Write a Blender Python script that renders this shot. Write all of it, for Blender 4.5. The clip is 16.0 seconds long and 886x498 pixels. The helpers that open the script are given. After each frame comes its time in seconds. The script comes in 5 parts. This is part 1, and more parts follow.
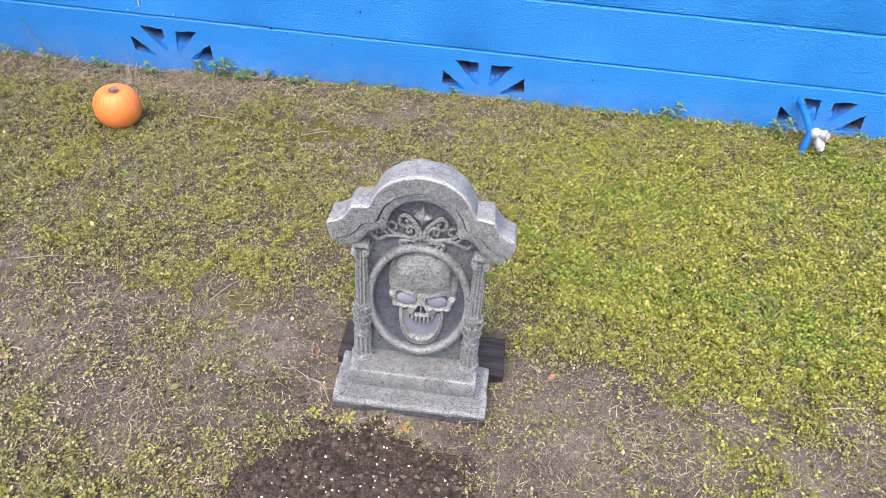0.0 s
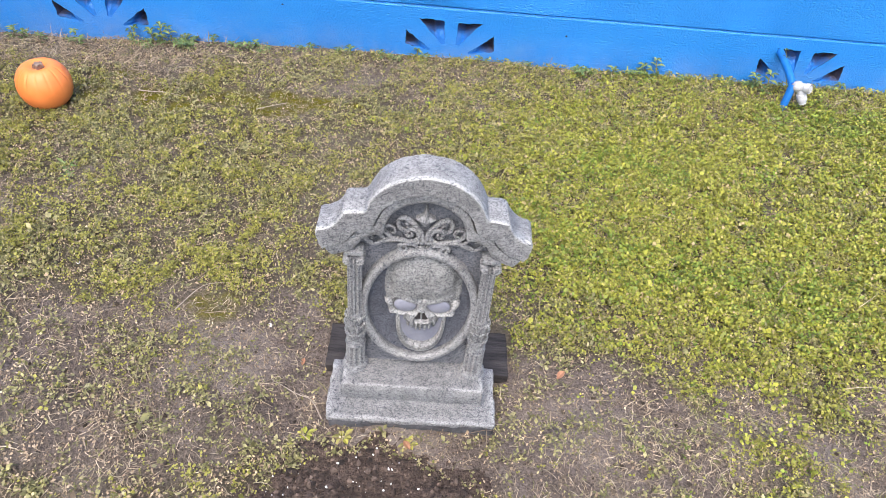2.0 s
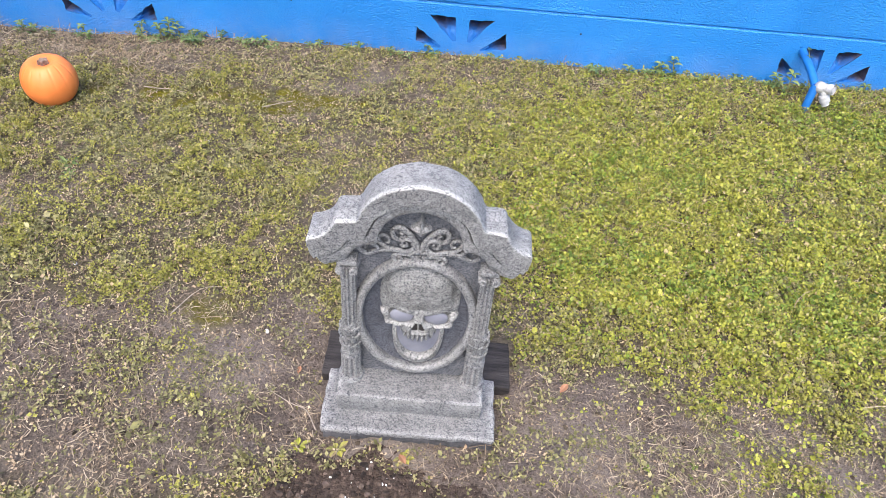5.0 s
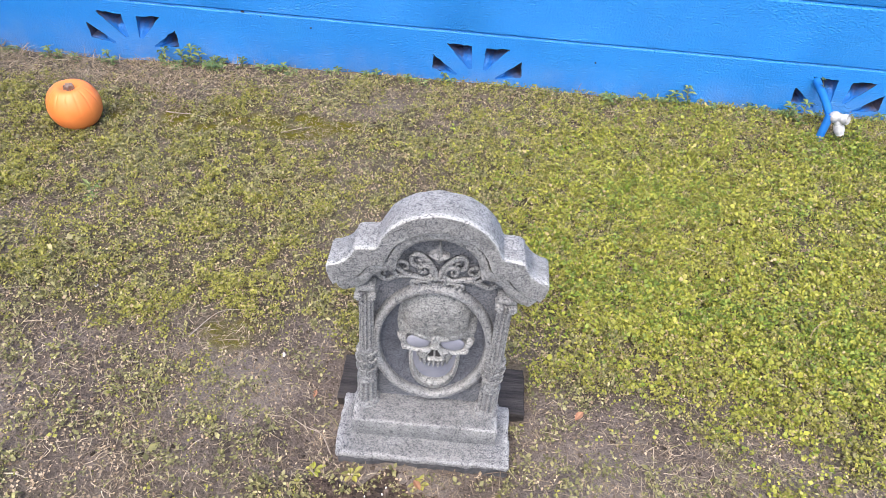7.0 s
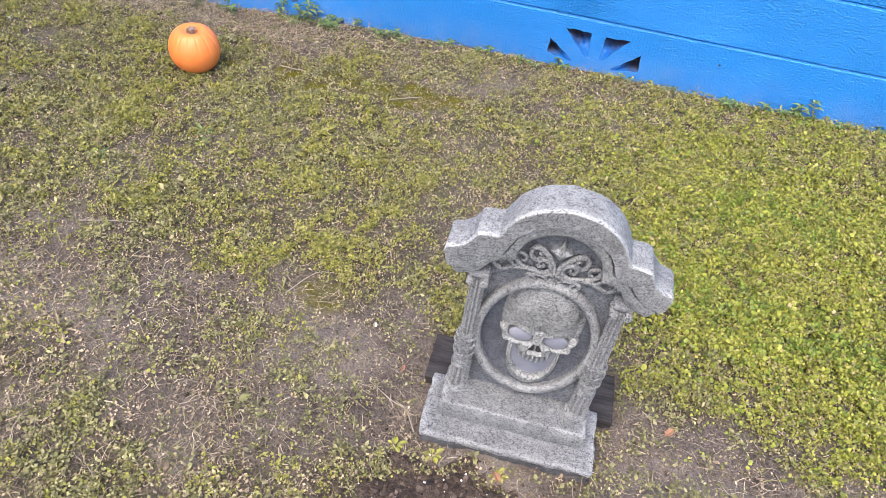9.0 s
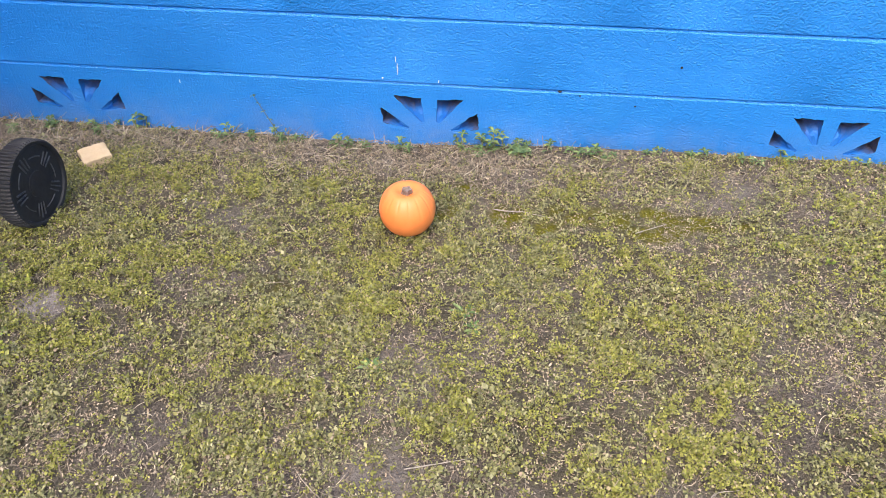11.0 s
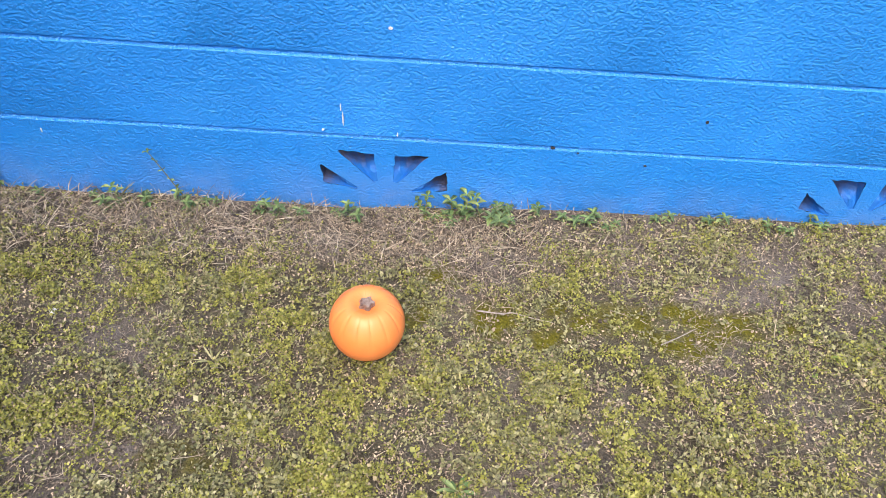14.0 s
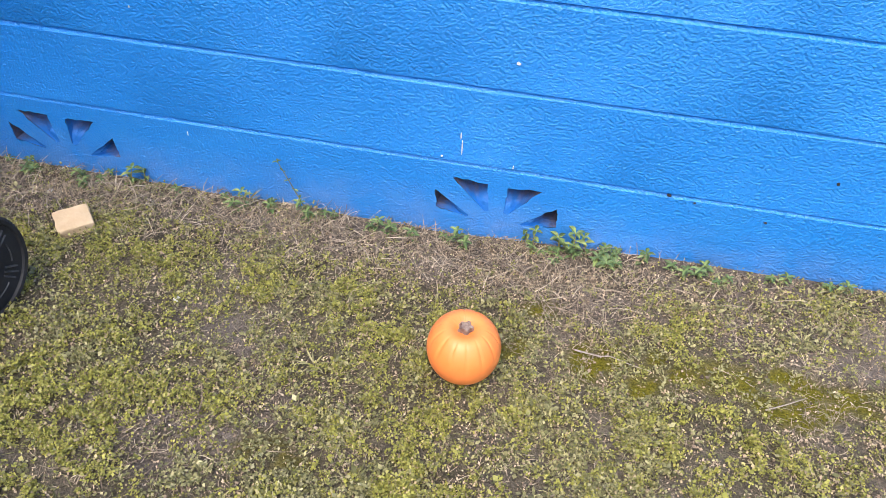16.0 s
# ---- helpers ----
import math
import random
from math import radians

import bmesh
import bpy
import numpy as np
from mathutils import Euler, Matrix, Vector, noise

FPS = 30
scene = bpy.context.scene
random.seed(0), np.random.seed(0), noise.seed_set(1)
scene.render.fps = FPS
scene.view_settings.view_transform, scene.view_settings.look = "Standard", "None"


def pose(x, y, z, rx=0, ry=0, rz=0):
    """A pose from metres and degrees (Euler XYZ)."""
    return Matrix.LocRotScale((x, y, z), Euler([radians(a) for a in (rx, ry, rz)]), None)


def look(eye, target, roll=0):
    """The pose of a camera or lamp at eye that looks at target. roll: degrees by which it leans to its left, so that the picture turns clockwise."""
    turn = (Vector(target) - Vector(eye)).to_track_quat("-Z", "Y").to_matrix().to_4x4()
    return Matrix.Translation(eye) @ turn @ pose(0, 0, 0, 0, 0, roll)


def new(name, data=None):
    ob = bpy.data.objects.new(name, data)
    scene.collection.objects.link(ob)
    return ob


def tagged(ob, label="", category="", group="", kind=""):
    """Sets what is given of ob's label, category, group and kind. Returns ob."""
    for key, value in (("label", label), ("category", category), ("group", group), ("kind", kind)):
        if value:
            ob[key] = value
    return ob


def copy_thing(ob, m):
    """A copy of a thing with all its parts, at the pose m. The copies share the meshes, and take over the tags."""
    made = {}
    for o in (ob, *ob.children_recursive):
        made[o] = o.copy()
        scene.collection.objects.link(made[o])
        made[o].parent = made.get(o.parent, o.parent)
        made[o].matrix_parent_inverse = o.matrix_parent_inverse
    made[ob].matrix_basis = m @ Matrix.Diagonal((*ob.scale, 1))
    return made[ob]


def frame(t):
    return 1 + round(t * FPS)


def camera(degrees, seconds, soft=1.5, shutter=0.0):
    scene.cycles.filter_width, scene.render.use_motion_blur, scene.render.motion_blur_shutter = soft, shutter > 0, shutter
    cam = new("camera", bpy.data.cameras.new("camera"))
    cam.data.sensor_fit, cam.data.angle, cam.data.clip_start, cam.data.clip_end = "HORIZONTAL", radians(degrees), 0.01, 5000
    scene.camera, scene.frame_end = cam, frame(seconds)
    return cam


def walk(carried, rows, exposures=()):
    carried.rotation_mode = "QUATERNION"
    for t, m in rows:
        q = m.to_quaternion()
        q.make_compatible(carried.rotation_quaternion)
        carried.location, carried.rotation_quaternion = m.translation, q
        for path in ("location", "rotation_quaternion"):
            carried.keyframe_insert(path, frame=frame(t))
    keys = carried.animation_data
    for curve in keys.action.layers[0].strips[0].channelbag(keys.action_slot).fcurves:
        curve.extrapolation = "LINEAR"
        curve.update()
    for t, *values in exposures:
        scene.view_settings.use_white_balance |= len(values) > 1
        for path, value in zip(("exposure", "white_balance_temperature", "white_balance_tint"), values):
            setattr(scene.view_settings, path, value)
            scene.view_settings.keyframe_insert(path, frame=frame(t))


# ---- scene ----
cam = camera(64.5, 16.0, soft=0.8)
PATH = [
    (0, (0.141, -2.383, 1.271), (0.058, -0.863, -0.027), 4.8),
    (0.5, (0.155, -2.354, 1.251), (0.032, -0.912, -0.13), 6.1),
    (1, (0.082, -2.296, 1.243), (0.153, -0.847, -0.135), 6.2),
    (1.5, (0.032, -2.258, 1.229), (0.227, -0.833, -0.161), 7.4),
    (2, (0.035, -2.221, 1.234), (0.117, -0.789, -0.16), 6.3),
    (2.5, (0.045, -2.191, 1.231), (0.116, -0.788, -0.193), 6.4),
    (3, (0.047, -2.175, 1.227), (0.066, -0.8, -0.225), 6.0),
    (3.5, (0.06, -2.174, 1.229), (0.097, -0.776, -0.201), 6.5),
    (4, (0.064, -2.17, 1.227), (0.119, -0.761, -0.191), 6.4),
    (6.3, (0.072, -2.173, 1.223), (0.068, -0.727, -0.159), 4.5),
    (6.5, (0.064, -2.175, 1.237), (0.072, -0.722, -0.138), 4.9),
    (7, (0.057, -2.176, 1.236), (0.051, -0.714, -0.129), 5.2),
    (7.5, (0.023, -2.205, 1.246), (0.013, -0.71, -0.082), 5.7),
    (8, (-0.013, -2.228, 1.243), (-0.04, -0.743, -0.097), 6.1),
    (8.5, (0.011, -2.18, 1.234), (-0.158, -0.762, -0.167), 5.0),
    (9, (-0.031, -2.157, 1.221), (-0.201, -0.765, -0.205), 8.3),
    (9.5, (-0.238, -2.152, 1.227), (-0.427, -0.686, -0.12), 4.5),
    (9.6, (-0.273, -2.15, 1.229), (-0.501, -0.666, -0.092), 2.1),
    (9.7, (-0.321, -2.161, 1.23), (-0.593, -0.671, -0.076), 1.1),
    (11.8, (-0.932, -1.662, 1.21), (-1.021, -0.189, -0.14), 1.1),
    (12, (-0.955, -1.625, 1.206), (-1.012, -0.147, -0.141), 2.7),
    (12.5, (-0.987, -1.48, 1.202), (-1.226, -0.029, -0.154), 1.9),
    (13, (-0.968, -1.376, 1.191), (-1.191, 0.103, -0.137), 3.1),
    (13.5, (-0.961, -1.342, 1.158), (-0.935, 0.109, -0.218), 3.6),
    (14, (-0.963, -1.324, 1.15), (-0.911, 0.094, -0.259), 4.7),
    (14.5, (-0.962, -1.321, 1.159), (-0.986, 0.135, -0.211), 3.7),
    (15, (-0.963, -1.329, 1.157), (-1.063, 0.154, -0.182), 2.5),
    (15.5, (-0.96, -1.326, 1.157), (-1.091, 0.165, -0.169), 2.3),
    (16, (-0.974, -1.352, 1.151), (-1.212, 0.107, -0.196), 3.3),
]
walk(cam, [(t, look(eye, target, roll)) for t, eye, target, roll in PATH])

# ---- light ----
world = bpy.data.worlds.new("sky")
scene.world = world
world.use_nodes = True
wn = world.node_tree
sky = wn.nodes.new("ShaderNodeTexSky")
sky.sky_type = "NISHITA"
sky.sun_disc = False
sky.sun_elevation = radians(63)
sky.sun_rotation = radians(200)
sky.dust_density = 4.0
sky.air_density = 1.0
sky.ozone_density = 1.0
wn.nodes["Background"].inputs["Strength"].default_value = 0.2
wn.links.new(sky.outputs[0], wn.nodes["Background"].inputs["Color"])
sun = new("sun", bpy.data.lights.new("sun", "SUN"))
sun.data.energy = 1.5
sun.data.angle = radians(60)
sun.data.color = (1.0, 0.95, 0.88)
sun.matrix_world = look((-0.5, -2.3, 4.6), (0, 0, 0))
scene.view_settings.exposure = 1.06


# ---- small helpers ----
def lump(x, y, seed=0):
    """Smooth value noise from 0 to 1 on numpy arrays, one octave."""
    x, y = np.asarray(x, float), np.asarray(y, float)
    xi, yi = np.floor(x), np.floor(y)
    fx, fy = x - xi, y - yi
    fx, fy = fx * fx * (3 - 2 * fx), fy * fy * (3 - 2 * fy)

    def h(a, b):
        v = np.sin(a * 127.1 + b * 311.7 + seed * 74.7) * 43758.5453
        return v - np.floor(v)
    top = h(xi, yi) * (1 - fx) + h(xi + 1, yi) * fx
    low = h(xi, yi + 1) * (1 - fx) + h(xi + 1, yi + 1) * fx
    return top * (1 - fy) + low * fy


def lumps(x, y, seed=0):
    return (lump(x, y, seed) + 0.5 * lump(x * 2.1, y * 2.1, seed + 1) + 0.25 * lump(x * 4.3, y * 4.3, seed + 2)) / 1.75


def ease(a, b, x):
    u = np.clip((np.asarray(x, float) - a) / (b - a), 0, 1)
    return u * u * (3 - 2 * u)


def spot(x, y, cx, cy, rx, ry):
    """1 in the middle of an uneven oval, 0 outside."""
    d = np.sqrt(((x - cx) / rx) ** 2 + ((y - cy) / ry) ** 2) + 0.5 * (lumps(x * 14, y * 14, 5) - 0.5)
    return 1 - ease(0.6, 1.1, d)


def ground_height(x, y):
    x, y = np.asarray(x, float), np.asarray(y, float)
    z = -0.012 + 0.073 * np.minimum(np.maximum(-y, 0), 1.55)
    z = z + 0.012 * ease(-0.9, -0.3, x) * ease(-0.5, 0.0, y) - 0.018 * (1 - ease(-1.2, -0.6, x)) * ease(-0.35, 0.0, y)
    near = 1 - ease(3.5, 7.0, np.hypot(x, y + 1))
    z = z + near * (0.012 * (lumps(x * 5, y * 5, 11) - 0.5) + 0.008 * (lumps(x * 26, y * 26, 12) - 0.5))
    z = z - 0.024 * np.exp(-((x + 1.07) / 0.6) ** 2 - ((y + 0.5) / 0.33) ** 2)
    z = z - 0.026 * spot(x, y, 0.05, -1.46, 0.30, 0.22)
    return z


def gz(x, y):
    return float(ground_height(x, y))


def mesh_from(name, bm, material, smooth=True):
    bmesh.ops.recalc_face_normals(bm, faces=bm.faces)
    me = bpy.data.meshes.new(name)
    bm.to_mesh(me)
    bm.free()
    me.materials.append(material)
    if smooth:
        me.shade_smooth()
        me.set_sharp_from_angle(angle=radians(38))
    return me


def part(name, bm, material, parent, label="", smooth=True):
    ob = new(name, mesh_from(name, bm, material, smooth))
    ob.parent = parent
    return tagged(ob, label) if label else ob


def thing(name, x, y, z, label, category, group="", turn=0.0):
    ob = new(name)
    ob.empty_display_size = 0.05
    ob.matrix_basis = pose(x, y, z, 0, 0, turn)
    return tagged(ob, label, category, group)


def box(bm, x0, x1, y0, y1, z0, z1, bevel=0.0, segments=2):
    geom = bmesh.ops.create_cube(bm, size=1)
    for v in geom["verts"]:
        v.co = Vector(((x0 + x1) / 2 + v.co.x * (x1 - x0), (y0 + y1) / 2 + v.co.y * (y1 - y0), (z0 + z1) / 2 + v.co.z * (z1 - z0)))
    if bevel:
        edges = list({e for v in geom["verts"] for e in v.link_edges})
        bmesh.ops.bevel(bm, geom=edges, offset=bevel, segments=segments, affect="EDGES", profile=0.5)


def tube(bm, pts, radii, n=8, cap=True):
    """A tapering tube along points."""
    pts = [Vector(p) for p in pts]
    rings = []
    side = None
    for i, p in enumerate(pts):
        d = (pts[min(i + 1, len(pts) - 1)] - pts[max(i - 1, 0)]).normalized()
        if side is None:
            side = d.orthogonal().normalized()
        side = (side - d * side.dot(d)).normalized()
        up = d.cross(side)
        r = radii[i] if hasattr(radii, "__len__") else radii
        rings.append([bm.verts.new(p + (side * math.cos(a) + up * math.sin(a)) * r) for a in (2 * math.pi * k / n for k in range(n))])
    for a, b in zip(rings, rings[1:]):
        for k in range(n):
            bm.faces.new((a[k], a[(k + 1) % n], b[(k + 1) % n], b[k]))
    if cap:
        bm.faces.new(rings[0])
        bm.faces.new(rings[-1])


def lathe(bm, profile, n=24, flutes=0, depth=0.0, centre=(0, 0)):
    """A turned shape round z; profile rows are radius, height."""
    rings = []
    for r, z in profile:
        ring = []
        for k in range(n):
            a = 2 * math.pi * k / n
            rr = r * (1 - depth * (0.5 + 0.5 * math.cos(a * flutes))) if flutes else r
            ring.append(bm.verts.new((centre[0] + rr * math.cos(a), centre[1] + rr * math.sin(a), z)))
        rings.append(ring)
    for a, b in zip(rings, rings[1:]):
        for k in range(n):
            bm.faces.new((a[k], a[(k + 1) % n], b[(k + 1) % n], b[k]))
    bm.faces.new(rings[0])
    bm.faces.new(rings[-1])


def smooth_line(points, n):
    """Points along a soft curve through the given ones."""
    p = [Vector(q) for q in points]
    p = [2 * p[0] - p[1]] + p + [2 * p[-1] - p[-2]]
    out = []
    for i in range(1, len(p) - 2):
        for k in range(n):
            t = k / n
            a, b, c, d = p[i - 1], p[i], p[i + 1], p[i + 2]
            out.append(0.5 * (2 * b + (c - a) * t + (2 * a - 5 * b + 4 * c - d) * t * t + (3 * b - a - 3 * c + d) * t * t * t))
    return out + [p[-2]]


# ---- materials ----
class Nodes:
    """A short way to write node materials."""

    def __init__(self, name, roughness=0.7, metallic=0.0, specular=0.5):
        self.m = bpy.data.materials.new(name)
        self.m.use_nodes = True
        self.t = self.m.node_tree
        self.b = self.t.nodes["Principled BSDF"]
        self.b.inputs["Roughness"].default_value = roughness
        self.b.inputs["Metallic"].default_value = metallic
        self.b.inputs["Specular IOR Level"].default_value = specular
        self.co = self.t.nodes.new("ShaderNodeTexCoord").outputs["Object"]

    def put(self, socket, value):
        if isinstance(value, bpy.types.NodeSocket):
            self.t.links.new(value, socket)
        else:
            socket.default_value = value

    def noise(self, scale, detail=4, rough=0.6, warp=0.0, stretch=None):
        n = self.t.nodes.new("ShaderNodeTexNoise")
        co = self.co
        if stretch:
            m = self.t.nodes.new("ShaderNodeMapping")
            m.inputs["Scale"].default_value = stretch
            self.t.links.new(co, m.inputs["Vector"])
            co = m.outputs[0]
        self.t.links.new(co, n.inputs["Vector"])
        n.inputs["Scale"].default_value, n.inputs["Detail"].default_value = scale, detail
        n.inputs["Roughness"].default_value, n.inputs["Distortion"].default_value = rough, warp
        return n.outputs["Fac"]

    def cells(self, scale, feature="F1"):
        n = self.t.nodes.new("ShaderNodeTexVoronoi")
        n.feature = feature
        self.t.links.new(self.co, n.inputs["Vector"])
        n.inputs["Scale"].default_value = scale
        return n.outputs["Distance"]

    def ramp(self, fac, stops):
        r = self.t.nodes.new("ShaderNodeValToRGB")
        e = r.color_ramp.elements
        while len(e) < len(stops):
            e.new(0.5)
        for el, (at, c) in zip(e, stops):
            el.position = at
            el.color = (*c, 1) if hasattr(c, "__len__") else (c, c, c, 1)
        self.put(r.inputs["Fac"], fac)
        return r.outputs["Color"]

    def mix(self, fac, a, b, kind="MIX"):
        n = self.t.nodes.new("ShaderNodeMix")
        n.data_type, n.blend_type = "RGBA", kind
        self.put(n.inputs[0], fac)
        self.put(n.inputs[6], (*a, 1) if isinstance(a, tuple) else a)
        self.put(n.inputs[7], (*b, 1) if isinstance(b, tuple) else b)
        return n.outputs[2]

    def math(self, op, a, b=0.0):
        n = self.t.nodes.new("ShaderNodeMath")
        n.operation = op
        self.put(n.inputs[0], a)
        self.put(n.inputs[1], b)
        return n.outputs[0]

    def island(self):
        return self.t.nodes.new("ShaderNodeNewGeometry").outputs["Random Per Island"]

    def each(self):
        return self.t.nodes.new("ShaderNodeObjectInfo").outputs["Random"]

    def layer(self, name):
        n = self.t.nodes.new("ShaderNodeAttribute")
        n.attribute_name = name
        return n.outputs["Fac"]

    def upward(self):
        n = self.t.nodes.new("ShaderNodeSeparateXYZ")
        self.t.links.new(self.co, n.inputs[0])
        return n.outputs[2]

    def color(self, c):
        self.put(self.b.inputs["Base Color"], (*c, 1) if isinstance(c, tuple) else c)

    def rough(self, v):
        self.put(self.b.inputs["Roughness"], v)

    def bump(self, height, strength, distance):
        n = self.t.nodes.new("ShaderNodeBump")
        n.inputs["Strength"].default_value, n.inputs["Distance"].default_value = strength, distance
        self.put(n.inputs["Height"], height)
        old = self.b.inputs["Normal"].links
        if old:
            self.t.links.new(old[0].from_socket, n.inputs["Normal"])
        self.t.links.new(n.outputs[0], self.b.inputs["Normal"])


def blue_paint():
    n = Nodes("blue_masonry_paint", 0.5)
    base = n.ramp(n.noise(2.2, 5), [(0.3, (0.010, 0.190, 0.570)), (0.7, (0.014, 0.207, 0.615))])
    chalk = n.ramp(n.noise(5, 6, 0.72), [(0.5, 0.0), (0.78, 0.3)])
    base = n.mix(chalk, base, (0.05, 0.28, 0.62))
    # Lighter dots paint gloss glints on the bumpy surface.
    glint_specks = n.ramp(n.noise(95, 2, 0.5), [(0.72, 0.0), (0.78, 0.5)])
    base = n.mix(glint_specks, base, (0.04, 0.25, 0.62))
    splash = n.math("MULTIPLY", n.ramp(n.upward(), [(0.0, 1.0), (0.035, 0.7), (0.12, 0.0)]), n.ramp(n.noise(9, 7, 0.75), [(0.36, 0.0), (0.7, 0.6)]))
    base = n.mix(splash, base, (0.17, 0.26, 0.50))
    n.color(base)
    n.rough(n.ramp(n.noise(30, 3), [(0.3, 0.34), (0.7, 0.52)]))
    n.bump(n.noise(170, 2, 0.5, 0.0, (0.9, 1, 1.1)), 0.85, 0.006)
    n.bump(n.noise(75, 2, 0.5), 0.35, 0.005)
    return n.m


def vent_paint():
    n = Nodes("worn_blue_paint_shaded_deep", 0.6)
    # Dark purple takes over with depth: painted shade, broken up by worn noise.
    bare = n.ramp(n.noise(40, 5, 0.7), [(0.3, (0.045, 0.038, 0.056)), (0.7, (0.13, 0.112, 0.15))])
    worn = n.math("ADD", n.layer("depth_shade"), n.math("MULTIPLY", n.math("SUBTRACT", n.noise(60, 5, 0.7), 0.5), 0.9))
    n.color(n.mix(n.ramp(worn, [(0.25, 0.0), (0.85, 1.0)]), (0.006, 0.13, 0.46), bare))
    n.bump(n.noise(120, 4), 0.7, 0.004)
    return n.m


def foam_stone(name, dark, light, low=0.42, high=0.6, worn=0.0):
    """Vermiculated foam: thin dark wandering cuts in pale dry-brushed paint."""
    n = Nodes(name, 0.75, 0, 0.3)

    def cuts(scale, width, warp, stretch):
        ridge = n.math("ABSOLUTE", n.math("SUBTRACT", n.noise(scale, 1.0, 0.5, warp, stretch), 0.5))
        return n.ramp(ridge, [(0.0, 0.0), (width, 1.0)])
    coarse = cuts(118, 0.065, 1.6, (1.3, 1.0, 0.7))
    fine = cuts(205, 0.09, 1.2, (0.8, 1.0, 1.25))
    speck = n.ramp(n.noise(380, 2, 0.6), [(low - 0.06, 0.0), (high + 0.04, 1.0)])
    grain = n.math("ADD", n.math("ADD", n.math("MULTIPLY", coarse, 0.34), n.math("MULTIPLY", fine, 0.50)), n.math("MULTIPLY", speck, 0.16))
    tone = n.ramp(grain, [(0.22, dark), (0.92, light)])
    patches = n.ramp(n.noise(24, 5, 0.7), [(0.3, 0.72), (0.7, 1.14)])
    tone = n.mix(1.0, tone, patches, "MULTIPLY")
    # Convex edges turn pale: dry-brushed paint plus highlights put into the colour.
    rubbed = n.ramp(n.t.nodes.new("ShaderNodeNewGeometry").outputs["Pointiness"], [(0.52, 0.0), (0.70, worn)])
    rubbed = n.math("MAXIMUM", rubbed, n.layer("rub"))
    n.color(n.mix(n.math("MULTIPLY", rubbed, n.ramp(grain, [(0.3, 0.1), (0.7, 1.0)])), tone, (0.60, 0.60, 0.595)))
    n.bump(grain, 0.9, 0.0016)
    n.bump(n.noise(60, 4), 0.25, 0.003)
    return n.m


def plain(name, a, b, scale=20, roughness=0.6, bump=0.3, size=0.002, detail_scale=None, specular=0.5, stretch=None):
    n = Nodes(name, roughness, 0, specular)
    n.color(n.ramp(n.noise(scale, 5, 0.65, 0, stretch), [(0.3, a), (0.7, b)]))
    if bump:
        n.bump(n.noise(detail_scale or scale * 5, 4, 0.6, 0, stretch), bump, size)
    return n.m


def leafy(name, stops, roughness=0.5):
    n = Nodes(name, roughness, 0, 0.35)
    tone = n.ramp(n.island(), stops)
    tone = n.mix(1.0, tone, n.ramp(n.noise(300, 2), [(0.2, 0.8), (0.8, 1.08)]), "MULTIPLY")
    n.color(n.mix(1.0, tone, n.ramp(n.noise(62, 3, 0.6), [(0.34, 0.58), (0.52, 1.0), (0.7, 1.28)]), "MULTIPLY"))
    n.b.inputs["Transmission Weight"].default_value = 0.0
    return n.m


def soil():
    n = Nodes("sandy_soil_with_moss", 0.92, 0, 0.2)
    base = n.ramp(n.noise(7, 7, 0.7), [(0.25, (0.062, 0.049, 0.042)), (0.5, (0.145, 0.117, 0.102)), (0.75, (0.24, 0.200, 0.178))])
    crumbs = n.ramp(n.noise(190, 5, 0.75), [(0.32, 0.35), (0.68, 1.35)])
    base = n.mix(1.0, base, crumbs, "MULTIPLY")
    sand = n.ramp(n.noise(60, 5), [(0.3, (0.23, 0.195, 0.180)), (0.7, (0.34, 0.297, 0.278))])
    base = n.mix(n.layer("sand"), base, sand)
    moss = n.ramp(n.noise(180, 4), [(0.3, (0.06, 0.056, 0.004)), (0.7, (0.16, 0.14, 0.012))])
    base = n.mix(n.layer("moss"), base, moss)
    turf = n.ramp(n.noise(90, 5, 0.7), [(0.3, (0.024, 0.021, 0.010)), (0.7, (0.105, 0.094, 0.038))])
    base = n.mix(n.layer("turf"), base, turf)
    n.color(base)
    n.bump(n.noise(170, 5, 0.7), 0.9, 0.006)
    n.bump(n.noise(45, 5, 0.7), 0.8, 0.012)
    return n.m


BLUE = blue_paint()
VENT = vent_paint()
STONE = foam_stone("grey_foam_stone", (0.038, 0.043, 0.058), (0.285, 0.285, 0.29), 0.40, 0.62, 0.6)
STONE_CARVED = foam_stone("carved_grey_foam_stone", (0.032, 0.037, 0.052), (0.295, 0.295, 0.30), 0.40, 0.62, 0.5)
# Paler copy for the hood: rubbed, with the light on top painted in.
STONE_EDGE = foam_stone("rubbed_top_lit_foam_stone", (0.054, 0.059, 0.074), (0.335, 0.335, 0.34), 0.40, 0.60, 0.7)
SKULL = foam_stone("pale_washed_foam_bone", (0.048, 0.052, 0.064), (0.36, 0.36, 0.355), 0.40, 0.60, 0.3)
# Darker copy of the stone: the slab's shade is put into its colour.
SLAB = foam_stone("shaded_blue_grey_foam_stone", (0.040, 0.046, 0.063), (0.215, 0.22, 0.24), 0.40, 0.64)
# Darkest copy, for the oval recess: dark wash plus painted recess shade.
STONE_DARK = foam_stone("dark_washed_shaded_foam_stone", (0.034, 0.039, 0.056), (0.14, 0.146, 0.172), 0.40, 0.66)
FOOT = plain("dark_gap_foam", (0.025, 0.026, 0.030), (0.10, 0.10, 0.11), 60, 0.9, 0.8, 0.004, 160)
LENS = plain("milky_grey_plastic", (0.17, 0.175, 0.22), (0.25, 0.255, 0.30), 30, 0.35, 0.1, 0.001)
